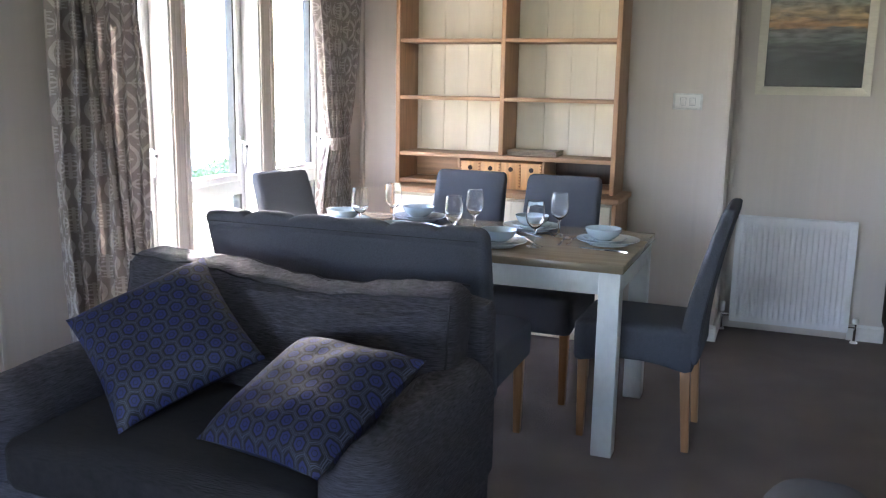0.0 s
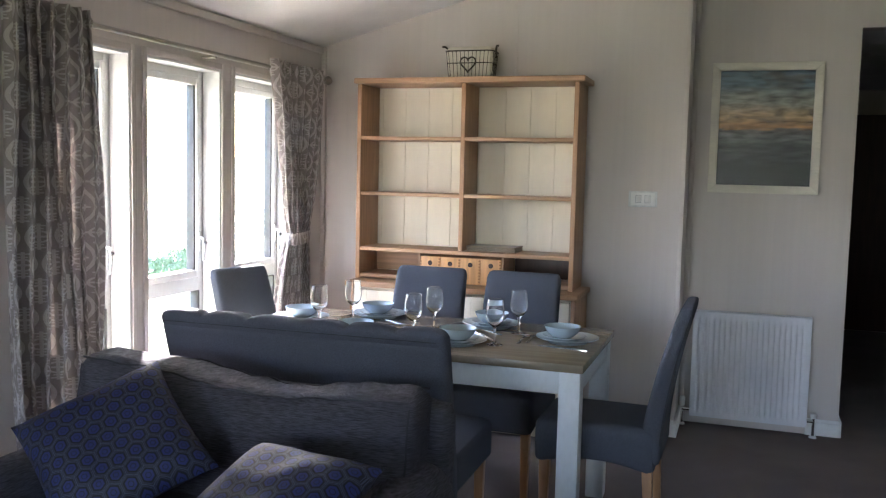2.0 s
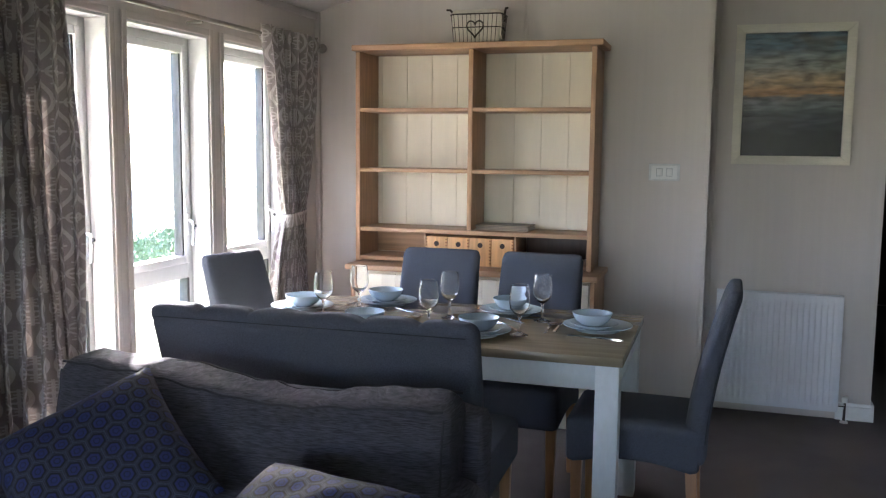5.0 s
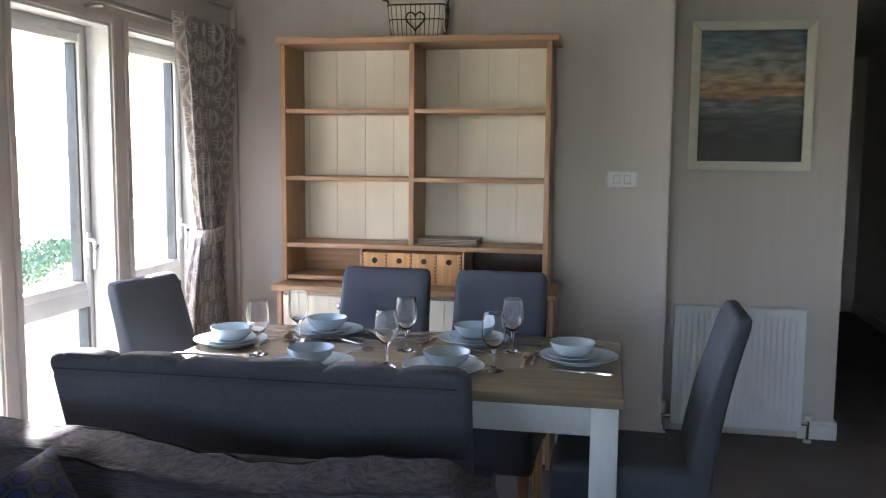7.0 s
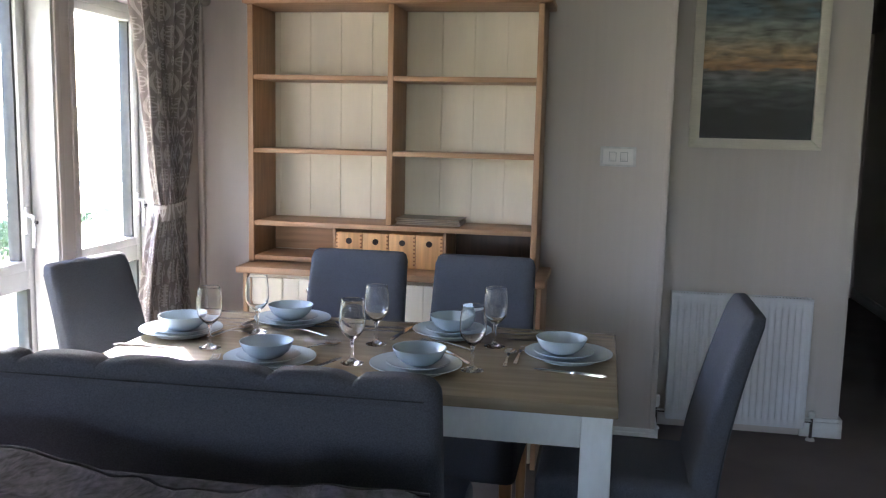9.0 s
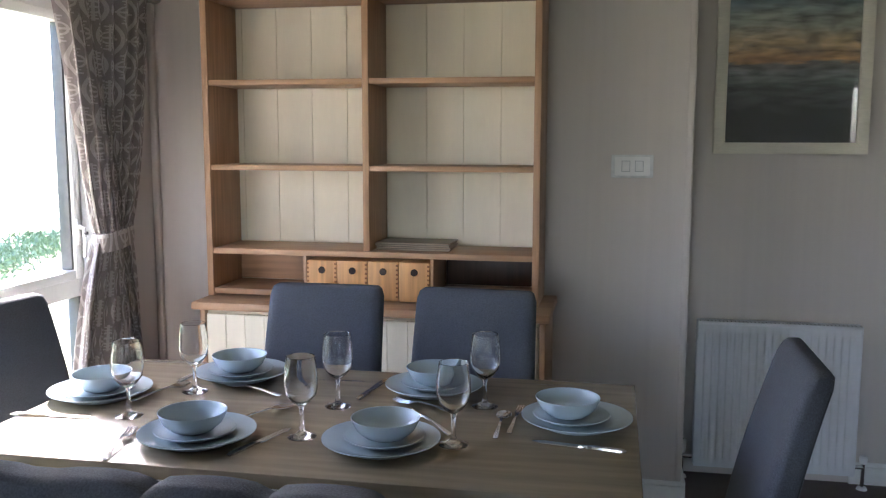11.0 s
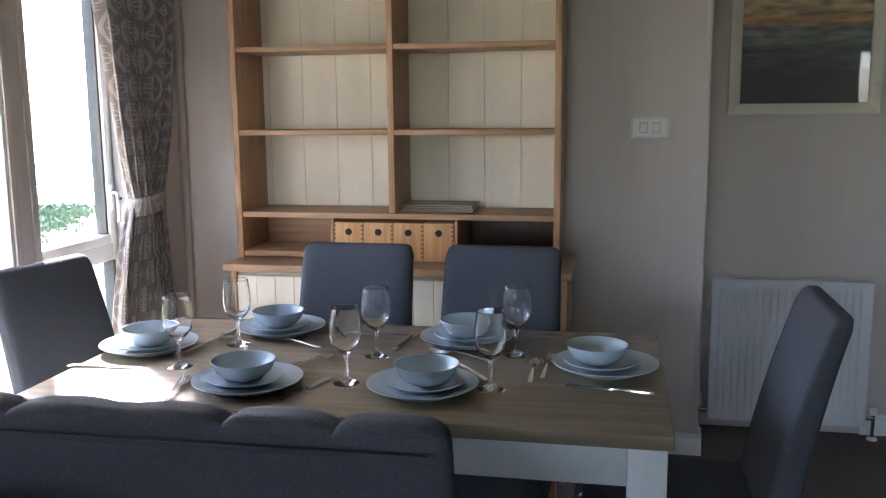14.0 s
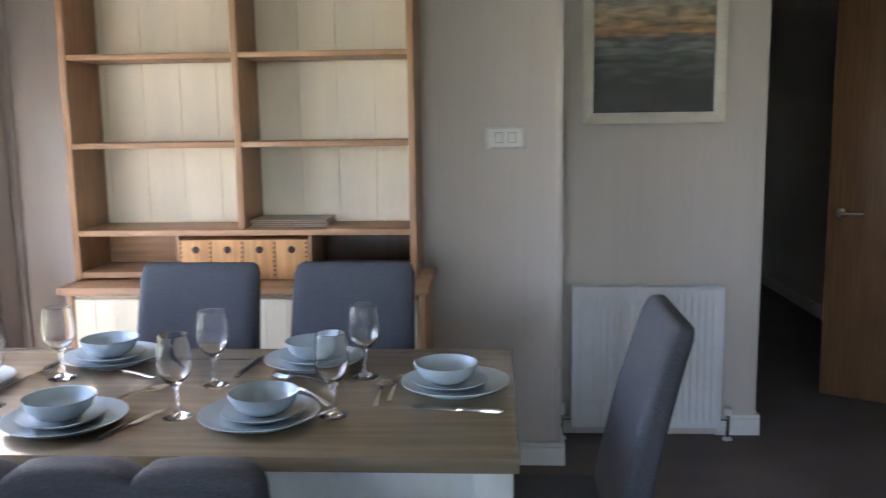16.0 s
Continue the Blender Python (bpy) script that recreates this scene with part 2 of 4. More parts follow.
WIRE = mat("dark_wire", (0.06, 0.045, 0.035), 0.55, 0.6, 0.2, 80, 0.1)
LINER = mat("cream_cotton_liner", (0.70, 0.64, 0.54), 0.9, 0, 0.08, 200, 0.3)
FRAME = mat("cream_picture_frame", (0.72, 0.68, 0.58), 0.45, 0, 0.05, 30, 0.06, (1, 1, 6))
MAT_SLATE = mat("placemat_board", (0.30, 0.24, 0.18), 0.4, 0, 0.1, 30, 0.02)
MAT_EDGE = mat("placemat_edge", (0.10, 0.08, 0.06), 0.6)
DOOR_WOOD = wood("hall_door_wood", (0.18, 0.095, 0.045), "z", 0.4)
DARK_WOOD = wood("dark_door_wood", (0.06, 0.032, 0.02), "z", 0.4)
GRASS = mat("grass", (0.20, 0.22, 0.10), 0.9, 0, 0.5, 3, 0.6, (1, 1, 1), 0.05, 0.3)
HILL = mat("distant_hill", (0.10, 0.15, 0.14), 0.95, 0, 0.3, 0.2, 0.0)
FENCE = mat("white_fence_paint", (0.50, 0.50, 0.49), 0.6, 0, 0.06, 20, 0.1)
CURTAIN = ogee_material()
HEXCLOTH = hex_material()
PAINTING = painting_material()
GLASS = glass_material("wine_glass_crystal")
PANE = glass_material("window_pane_glass", 0.0, 1.02)


# ---- mesh helpers ----
def link(name, bm, material, parent=None, label="", smooth=True, angle=35):
    me = bpy.data.meshes.new(name)
    bmesh.ops.recalc_face_normals(bm, faces=bm.faces)
    for f in bm.faces:
        f.smooth = smooth
    for e in bm.edges:
        if len(e.link_faces) == 2 and e.calc_face_angle(0) > radians(angle):
            e.smooth = False
    bm.to_mesh(me)
    bm.free()
    me.materials.append(material)
    ob = new(name, me)
    if parent is not None:
        ob.parent = parent
    if label:
        tagged(ob, label)
    return ob


def part(name, bm, material, parent, label=""):
    return link(name, bm, material, parent, label)


def empty(name, m=None, label="", category="", group=""):
    ob = new(name)
    ob.empty_display_size = 0.1
    if m is not None:
        ob.matrix_basis = m
    return tagged(ob, label, category, group)


def box(x0, x1, y0, y1, z0, z1, bevel=0.003, seg=2, bm=None):
    b = bmesh.new()
    bmesh.ops.create_cube(b, size=1)
    bmesh.ops.transform(b, matrix=Matrix.Translation(((x0 + x1) / 2, (y0 + y1) / 2, (z0 + z1) / 2)) @ Matrix.Diagonal((x1 - x0, y1 - y0, z1 - z0, 1)), verts=b.verts)
    if bevel:
        bmesh.ops.bevel(b, geom=b.edges[:], offset=bevel, segments=seg, affect="EDGES", profile=0.5)
    return merged(bm, b)


def merged(bm, b, m=None):
    if m is not None:
        bmesh.ops.transform(b, matrix=m, verts=b.verts)
    if bm is None:
        return b
    me = bpy.data.meshes.new("tmp")
    b.to_mesh(me)
    b.free()
    bm.from_mesh(me)
    bpy.data.meshes.remove(me)
    return bm


def soft_box(w, d, h, r, cuts=10, shape=None):
    """A cushion-like block centred on the origin with rounded edges; shape moves each vertex."""
    b = bmesh.new()
    bmesh.ops.create_cube(b, size=1)
    bmesh.ops.subdivide_edges(b, edges=b.edges[:], cuts=cuts, use_grid_fill=True)
    half = Vector((w / 2, d / 2, h / 2))
    for v in b.verts:
        p = Vector([math.copysign(abs(2 * c) ** 0.8, c) for c in v.co])
        p = Vector((p.x * half.x, p.y * half.y, p.z * half.z))
        core = Vector([max(-half[i] + r, min(half[i] - r, p[i])) for i in range(3)])
        off = p - core
        if off.length > 1e-6:
            p = core + off.normalized() * r
        v.co = shape(p, half) if shape else p
    return b


def lathe(profile, n=32, bm=None):
    b = bmesh.new()
    rings = []
    for r, z in profile:
        if r < 1e-5:
            rings.append([b.verts.new((0, 0, z))])
        else:
            rings.append([b.verts.new((r * math.cos(2 * math.pi * i / n), r * math.sin(2 * math.pi * i / n), z)) for i in range(n)])
    for a, c in zip(rings, rings[1:]):
        for i in range(n):
            j = (i + 1) % n
            f = [a[i % len(a)], a[j % len(a)], c[j % len(c)], c[i % len(c)]]
            f = list(dict.fromkeys(f))
            if len(f) > 2:
                b.faces.new(f)
    return merged(bm, b)


def tube(points, r, n=8, bm=None, closed=False):
    """A round bar along a line of points."""
    b = bmesh.new()
    pts = [Vector(p) for p in points]
    rings = []
    for i, p in enumerate(pts):
        a = pts[i - 1] if (i or closed) else p
        c = pts[(i + 1) % len(pts)] if (i < len(pts) - 1 or closed) else p
        q = (c - a).normalized().to_track_quat("Z", "Y").to_matrix()
        rings.append([b.verts.new(p + q @ Vector((r * math.cos(2 * math.pi * k / n), r * math.sin(2 * math.pi * k / n), 0))) for k in range(n)])
    for i in range(len(rings) if closed else len(rings) - 1):
        a, c = rings[i], rings[(i + 1) % len(rings)]
        for k in range(n):
            b.faces.new((a[k], a[(k + 1) % n], c[(k + 1) % n], c[k]))
    if not closed:
        b.faces.new(rings[0]), b.faces.new(rings[-1])
    return merged(bm, b)


def prism(poly, z0, z1, axis="z"):
    """A flat outline drawn out between z0 and z1; axis x or y turns it so that it is drawn out along that axis."""
    b = bmesh.new()
    put = {"z": lambda a, c, h: (a, c, h), "y": lambda a, c, h: (a, h, c), "x": lambda a, c, h: (h, a, c)}[axis]
    lo = [b.verts.new(put(a, c, z0)) for a, c in poly]
    hi = [b.verts.new(put(a, c, z1)) for a, c in poly]
    b.faces.new(lo), b.faces.new(hi)
    for i in range(len(poly)):
        j = (i + 1) % len(poly)
        b.faces.new((lo[i], lo[j], hi[j], hi[i]))
    return b


def structure(name, bm, material, label, parent=None):
    return tagged(link(name, bm, material, parent), label, kind="structure")


# ---- the room ----
XW, XE, YN, YP, YS = -2.50, 3.60, 5.205, 5.57, -3.0
EAVE, RIDGE_X, SLOPE = 2.215, 0.55, 0.27
RIDGE = EAVE + (RIDGE_X - XW) * SLOPE
WIN = [(2.86, 3.37), (3.476, 4.067), (4.19, 4.83)]
SILL, HEAD = 0.14, 1.945

structure("floor", box(XW - 0.3, XE + 0.3, YS - 0.3, 9.9, -0.12, 0.0, 0), CARPET, "brown-grey cut-pile carpet over the whole floor")
wall = box(XW - 0.17, XW, YS - 0.3, WIN[0][0], 0, EAVE + 0.1, 0)
for (a, b1), nxt in zip(WIN, WIN[1:] + [(YN + 0.3, 0)]):
    box(XW - 0.17, XW, a, b1, 0, SILL, 0, bm=wall)
    box(XW - 0.17, XW, a, b1, HEAD, EAVE + 0.1, 0, bm=wall)
    box(XW - 0.17, XW, b1, nxt[0], 0, EAVE + 0.1, 0, bm=wall)
structure("wall_west", wall, WALL, "beige panelled wall with three tall windows")


def gable(x0, x1, y0, y1, z0):
    """A stretch of wall across the room that ends under the pitched ceiling."""
    top = lambda x: RIDGE - abs(x - RIDGE_X) * SLOPE + 0.03
    xs = [x0] + ([RIDGE_X] if x0 < RIDGE_X < x1 else []) + [x1]
    return prism([(x0, z0), (x1, z0)] + [(x, top(x)) for x in reversed(xs)], y0, y1, "y")


structure("wall_north", gable(XW, -0.29, YN, YN + 0.5, 0), WALL, "beige-grey wall behind the dresser")
structure("wall_alcove", gable(-0.29, 0.595, YP, YP + 0.12, 0), WALL, "beige-grey recessed wall with radiator and picture")
structure("wall_lintel", gable(0.595, 1.75, YP, YP + 0.12, 2.30), WALL, "beige wall above the hall opening")
structure("wall_north_east", gable(1.75, XE, YP, YP + 0.12, 0), WALL, "beige wall beside the hall opening")
structure("wall_hall_west", box(0.475, 0.595, YP + 0.12, 9.6, 0, 2.4, 0), WALL, "beige hall wall")
structure("wall_hall_east", box(1.70, 1.82, YP + 0.12, 9.6, 0, 2.4, 0), WALL, "beige hall wall with white skirting")
structure("wall_hall_end", box(0.475, 1.82, 9.6, 9.72, 0, 2.4, 0), WALL, "beige wall at the end of the hall")
structure("ceiling_hall", box(0.475, 1.82, YP + 0.12, 9.72, 2.34, 2.42, 0), CEIL, "white flat hall ceiling")
structure("wall_east", box(XE, XE + 0.2, YS - 0.3, YP + 0.3, 0, EAVE + 0.1, 0), WALL, "beige panelled side wall")
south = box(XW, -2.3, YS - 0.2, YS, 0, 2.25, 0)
# opening from -2.3 to -0.6 is added to let frontal light in
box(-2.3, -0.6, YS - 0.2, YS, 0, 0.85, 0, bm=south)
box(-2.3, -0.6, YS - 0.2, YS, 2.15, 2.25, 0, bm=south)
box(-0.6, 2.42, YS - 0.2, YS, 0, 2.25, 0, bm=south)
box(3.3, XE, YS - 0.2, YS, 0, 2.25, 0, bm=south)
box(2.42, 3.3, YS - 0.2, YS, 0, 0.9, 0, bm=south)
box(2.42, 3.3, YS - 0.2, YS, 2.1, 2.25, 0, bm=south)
structure("wall_south", south, WALL, "unseen beige front wall with a window and an added light opening")
structure("wall_south_gable", gable(XW, XE, YS - 0.2, YS, 2.25), WALL, "beige front gable")
for nm, xa, xb in (("ceiling_west", XW - 0.3, RIDGE_X), ("ceiling_east", XE + 0.3, RIDGE_X)):
    z = RIDGE - abs(xa - RIDGE_X) * SLOPE
    structure(nm, prism([(xa, z), (xb, RIDGE), (xb, RIDGE + 0.1), (xa, z + 0.1)], YS - 0.3, YP + 0.3, "y"), CEIL, "white pitched ceiling")


def skirting(name, x0, x1, y0, y1, label="white moulded skirting board"):
    b = box(x0, x1, y0, y1, 0, 0.075, 0.002)
    ax = 0.005
    w, d = x1 - x0, y1 - y0
    if w > d:
        box(x0, x1, y0 + (ax if name != "baseboard_s" else 0), y1, 0.075, 0.095, 0.004, bm=b)
    else:
        box(x0, x1, y0, y1, 0.075, 0.095, 0.004, bm=b)
    return structure(name, b, WHITE, label)


skirting("baseboard", -0.80, -0.285, YN - 0.016, YN - 0.001)
skirting("baseboard", -0.288, -0.272, YN - 0.016, YP - 0.001)
skirting("baseboard", 0.42, 0.598, YP - 0.016, YP - 0.001)
skirting("baseboard", 0.596, 0.612, YP - 0.016, 9.59)
skirting("baseboard", 1.684, 1.699, 6.4, 9.59)
skirting("baseboard", XW + 0.001, XW + 0.016, YS, YN - 0.01)
skirting("baseboard", XW + 0.02, -2.16, YN - 0.016, YN - 0.001)
structure("trim", box(-0.312, -0.287, YN - 0.006, YN + 0.02, 0.1, 2.75, 0.003), WALL, "beige corner cover strip")
structure("trim", box(-0.289, -0.262, YP - 0.016, YP - 0.001, 0.1, 2.8, 0.004), WALL, "beige corner cover strip")
structure("trim", box(XW + 0.001, XW + 0.03, YN - 0.03, YN - 0.001, 0.1, EAVE, 0.008), WALL, "beige corner bead")
structure("trim", box(-1.272, -1.254, YN - 0.004, YN - 0.0005, 2.0, 2.70, 0.001), WALL, "narrow panel joint strip")
structure("trim", box(XW + 0.0005, XW + 0.004, 2.385, 2.405, 0.1, EAVE, 0.001), WALL, "narrow panel joint strip")
structure("trim", box(XW + 0.001, XW + 0.022, YS, YN - 0.03, EAVE - 0.045, EAVE - 0.005, 0.008), WALL, "beige cornice strip under the ceiling")


def window(name, y0, y1):
    """White casement above a fixed light, set deep in the wall."""
    w = tagged(new(name), "white uPVC window with casement over fixed light", "window", kind="structure")
    xo, xi, mid = XW - 0.165, XW - 0.105, 0.862
    f = box(xo, xi, y0, y0 + 0.040, SILL, HEAD, 0.004)
    box(xo, xi, y1 - 0.040, y1, SILL, HEAD, 0.004, bm=f)
    box(xo, xi, y0 + 0.040, y1 - 0.040, HEAD - 0.045, HEAD, 0.004, bm=f)
    box(xo, xi, y0 + 0.040, y1 - 0.040, SILL, SILL + 0.05, 0.004, bm=f)
    box(xo, xi, y0 + 0.040, y1 - 0.040, mid - 0.035, mid + 0.035, 0.004, bm=f)
    part("window_frame", f, UPVC, w)
    s = bmesh.new()
    a, b, c, d = y0 + 0.041, y1 - 0.041, mid + 0.037, HEAD - 0.047
    k = 0.036
    for q in ((a, a + k, c, d), (b - k, b, c, d), (a + k, b - k, c, c + k), (a + k, b - k, d - k, d)):
        box(xo + 0.01, xi + 0.016, q[0], q[1], q[2], q[3], 0.006, bm=s)
    sash = part("sash", s, UPVC, w)
    g = bmesh.new()
    for q in ((a + k, a + k + 0.008, c + k, d - k), (b - k - 0.012, b - k, c + k, d - k), (y0 + 0.040, y0 + 0.052, SILL + 0.05, mid - 0.035), (y1 - 0.059, y1 - 0.040, SILL + 0.05, mid - 0.035)):
        box(xo + 0.02, xi + 0.004, q[0], q[1], q[2], q[3], 0.001, bm=g)
    part("gasket", g, GASKET, w, "dark grey glazing gasket")
    for q in ((a + k, b - k, c + k, d - k), (y0 + 0.040, y1 - 0.040, SILL + 0.05, mid - 0.035)):
        p = part("pane", box(xo + 0.036, xo + 0.042, q[0], q[1], q[2], q[3], 0), PANE, w)
        p.visible_shadow = False
    h = box(xi + 0.014, xi + 0.026, b - 0.034, b - 0.010, 1.03, 1.13, 0.005)
    tube([(xi + 0.024, b - 0.022, 1.10), (xi + 0.045, b - 0.022, 1.095), (xi + 0.05, b - 0.024, 1.06), (xi + 0.05, b - 0.03, 0.985)], 0.008, bm=h)
    part("handle", h, UPVC, sash, "white lever window handle")
    part("key_button", lathe([(0, 0), (0.007, 0), (0.007, 0.01), (0, 0.011)], 12), GASKET, sash).matrix_basis = pose(xi + 0.05, b - 0.022, 1.075, 0, 90, 0)
    r = box(XW - 0.10, XW - 0.001, y1 - 0.012, y1 - 0.001, SILL, HEAD, 0.001)
    box(XW - 0.10, XW - 0.001, y0 + 0.001, y0 + 0.012, SILL, HEAD, 0.001, bm=r)
    box(XW - 0.10, XW - 0.001, y0 + 0.012, y1 - 0.012, HEAD - 0.012, HEAD - 0.001, 0.001, bm=r)
    part("reveal", r, WHITE, w, "white lined window reveal")
    part("window_sill", box(XW - 0.10, XW + 0.012, y0 + 0.012, y1 - 0.012, SILL, SILL + 0.02, 0.004), WHITE, w)
    a0 = bmesh.new()
    for q in ((y0 - 0.03, y0 - 0.001, SILL, HEAD + 0.03), (y1 + 0.001, y1 + 0.03, SILL, HEAD + 0.03), (y0 - 0.001, y1 + 0.001, HEAD + 0.001, HEAD + 0.03)):
        box(XW + 0.0005, XW + 0.008, q[0], q[1], q[2], q[3], 0.002, bm=a0)
    part("architrave", a0, WALL, w, "narrow beige window surround")
    return w


for i, (a, b1) in enumerate(WIN):
    window("window_%d" % (i + 1), a, b1)

# hall doors
d = tagged(new("door_1"), "open oak veneer hall door with lever handle", "door", kind="structure")
d.matrix_basis = pose(1.665, 5.76, 0, 0, 0, 146)
part("leaf", box(0, 0.70, -0.02, 0.02, 0.012, 2.02, 0.003), DOOR_WOOD, d)
h = lathe([(0, 0), (0.025, 0), (0.025, 0.008), (0.01, 0.01), (0.01, 0.04), (0, 0.04)], 16)
bmesh.ops.transform(h, matrix=pose(0.64, 0.02, 0.93, -90), verts=h.verts)
tube([(0.64, 0.055, 0.93), (0.60, 0.058, 0.93), (0.53, 0.055, 0.93)], 0.009, bm=h)
part("door_handle", h, CHROME, d, "chrome lever handle")
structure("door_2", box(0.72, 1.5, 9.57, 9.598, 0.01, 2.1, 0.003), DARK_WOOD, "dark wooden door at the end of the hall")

# ---- outside ----
structure("ground", box(-600, 600, -600, 600, -0.62, -0.6, 0), GRASS, "green lawn")
hb = bmesh.new()
N = 60
va = [hb.verts.new((-140 - 30 * noise.noise((i * 0.3, 0, 0)), -60 + i * 7, -0.6)) for i in range(N)]
vb = [hb.verts.new((v.co.x - 25, v.co.y, 5 + 4 * noise.noise((i * 0.17, 3, 0)) + 1.5 * noise.noise((i * 0.9, 5, 0)))) for i, v in enumerate(va)]
vc = [hb.verts.new((v.co.x - 60, v.co.y, -0.6)) for v in va]
for r0, r1 in ((va, vb), (vb, vc)):
    for i in range(N - 1):
        hb.faces.new((r0[i], r0[i + 1], r1[i + 1], r1[i]))
structure("backdrop", hb, HILL, "far hills on the horizon")
fence = empty("fence", label="white post-and-rail fence on the lawn", category="fence")
for i in range(12):
    y = 4 + i * 2.0
    part("post", box(-12.06, -11.94, y - 0.05, y + 0.05, -0.6, 0.5, 0.01), FENCE, fence)
for z in (-0.25, 0.05, 0.35):
    part("rail", box(-11.94, -11.90, 3.9, 26.1, z - 0.06, z + 0.06, 0.008), FENCE, fence)


# low leaf clumps added to stand for a shaded green patch of lawn
rng = random.Random(7)
verts, faces = [], []
for i in range(4200):
    k = rng.random()
    p = Vector((-9.6 - 1.9 * k + rng.gauss(0, 0.35), 12.3 + 5.2 * k, 0))
    p.z = -0.6 + rng.random() ** 0.8 * (0.24 + 0.12 * noise.noise((p.y * 0.9, 0, 0)))
    q = Euler((rng.uniform(0, 6), rng.uniform(0, 6), rng.uniform(0, 6))).to_matrix()
    k = len(verts)
    for a, b in ((-0.05, 0), (0, -0.02), (0.06, 0), (0, 0.02)):
        verts.append(p + q @ Vector((a, b, 0)))
    faces.append((k, k + 1, k + 2, k + 3))
me = bpy.data.meshes.new("shrubs")
me.from_pydata(verts, [], faces)
me.materials.append(mat("shaded_lawn_leaves", (0.12, 0.17, 0.085), 0.6, 0, 0.3, 6, 0))
tagged(new("shrubs", me), "added leaf clumps for the shaded green lawn by the white fence", "shrubs", kind="stuff")


# ---- dresser ----
DOVETAIL = mat("dovetail_wood", (0.25, 0.10, 0.035), 0.6)


def dresser():
    t = empty("dresser", label="oak dresser with open shelves above cream cupboards", category="dresser")
    x0, x1, m0, m1, yf, yb, th = -2.134, -0.838, -1.500, -1.475, 4.922, 5.202, 0.026
    xi, xj = x0 + th, x1 - th
    part("cupboard_body", box(-2.092, -0.826, 4.83, yb, 0.02, 0.79, 0.003), CREAM, t, "cream painted cupboard body")
    part("end_panel", box(-0.824, -0.802, 4.81, yb, 0.0, 0.79, 0.003), OAK_Z, t)
    part("end_panel", box(-2.116, -2.094, 4.81, yb, 0.0, 0.79, 0.003), OAK_Z, t)
    part("worktop", box(-2.140, -0.786, 4.785, yb, 0.792, 0.822, 0.006), OAK_X, t)
    edges = [-2.090, -1.775, -1.459, -1.143, -0.828]
    for i, (a, b) in enumerate(zip(edges, edges[1:])):
        dr = bmesh.new()
        n = 4
        for k in range(n):
            w = (b - a - 0.006) / n
            box(a + 0.003 + k * w, a + 0.003 + (k + 1) * w, 4.808, 4.828, 0.085, 0.775, 0.0025, 1, bm=dr)
        leaf = part("door", dr, CREAM, t, "cream tongue-and-groove cupboard door")
        kn = lathe([(0, 0), (0.006, 0), (0.006, 0.012), (0.014, 0.018), (0.015, 0.024), (0.009, 0.029), (0, 0.03)], 20)
        part("knob", kn, CHROME, leaf, "round chrome knob").matrix_basis = pose(b - 0.025 if i % 2 == 0 else a + 0.025, 4.808, 0.732, 90)
    part("side", box(x0, xi - 0.001, yf, yb, 0.824, 1.957, 0.002), OAK_Z, t)
    part("side", box(xj + 0.001, x1, yf, yb, 0.824, 1.957, 0.002), OAK_Z, t)
    part("divider", box(m0, m1, yf + 0.002, yb - 0.013, 1.014, 1.957, 0.002), OAK_Z, t)
    part("cornice", box(x0 - 0.016, x1 + 0.034, yf - 0.022, yb, 1.959, 1.990, 0.006, 3), OAK_X, t)
    for z in (1.637, 1.315):
        part("shelf", box(xi, m0 - 0.001, yf + 0.004, yb - 0.013, z, z + 0.020, 0.002), OAK_X, t)
        part("shelf", box(m1 + 0.001, xj, yf + 0.004, yb - 0.013, z, z + 0.020, 0.002), OAK_X, t)
    part("shelf", box(xi, xj, yf + 0.003, yb - 0.013, 0.990, 1.012, 0.002), OAK_X, t)
    part("shelf", box(xi, -1.740, yf + 0.004, yb - 0.02, 0.832, 0.854, 0.002), OAK_X, t)
    part("shelf", box(-1.229, xj, yf + 0.004, yb - 0.02, 0.832, 0.854, 0.002), OAK_X, t)
    part("upright", box(-1.242, -1.230, yf + 0.004, yb - 0.02, 0.824, 0.989, 0.002), OAK_Z, t)
    part("upright", box(-1.739, -1.727, yf + 0.004, yb - 0.02, 0.824, 0.989, 0.002), OAK_Z, t)
    for cuts in ((xi, -2.081, -1.933, -1.785, -1.637, m0 + 0.012), (m0 + 0.013, -1.310, -1.162, -1.014, xj)):
        for a, b in zip(cuts, cuts[1:]):
            part("back_board", box(a, b - 0.0015, yb - 0.012, yb - 0.006, 1.013, 1.957, 0.0012, 1), CREAM, t, "cream tongue-and-groove back board")
    part("back_panel", box(xi, xj, yb - 0.0055, yb, 0.824, 1.957, 0), CREAM, t)
    part("lower_back", box(xi, -1.740, yb - 0.018, yb - 0.013, 0.856, 0.989, 0.001), OAK_X, t)
    # right cubby back is coloured dark for the shade inside the cubby
    part("lower_back", box(-1.229, xj, yb - 0.018, yb - 0.013, 0.856, 0.989, 0.001), DARK_WOOD, t, "cubby back with the cubby's shade put into its colour")
    w = 0.1205
    for i in range(4):
        a = -1.725 + i * w
        dw = part("small_drawer", box(a + 0.001, a + w - 0.001, yf + 0.001, yb - 0.05, 0.826, 0.975, 0.002), BOX_WOOD, t, "small pine drawer with finger hole")
        # no hole is cut: a flat disc carries the dark of its inside
        hole = lathe([(0, 0.0), (0.0135, 0.0), (0.0135, 0.003), (0, 0.003)], 24)
        part("finger_hole_shade", hole, HOLE_SHADE, dw, "dark disc coloured as the shade in a round finger hole").matrix_basis = pose(a + w / 2, yf + 0.0015, 0.938, 90)
        for k in range(8):
            z = 0.84 + k * 0.017
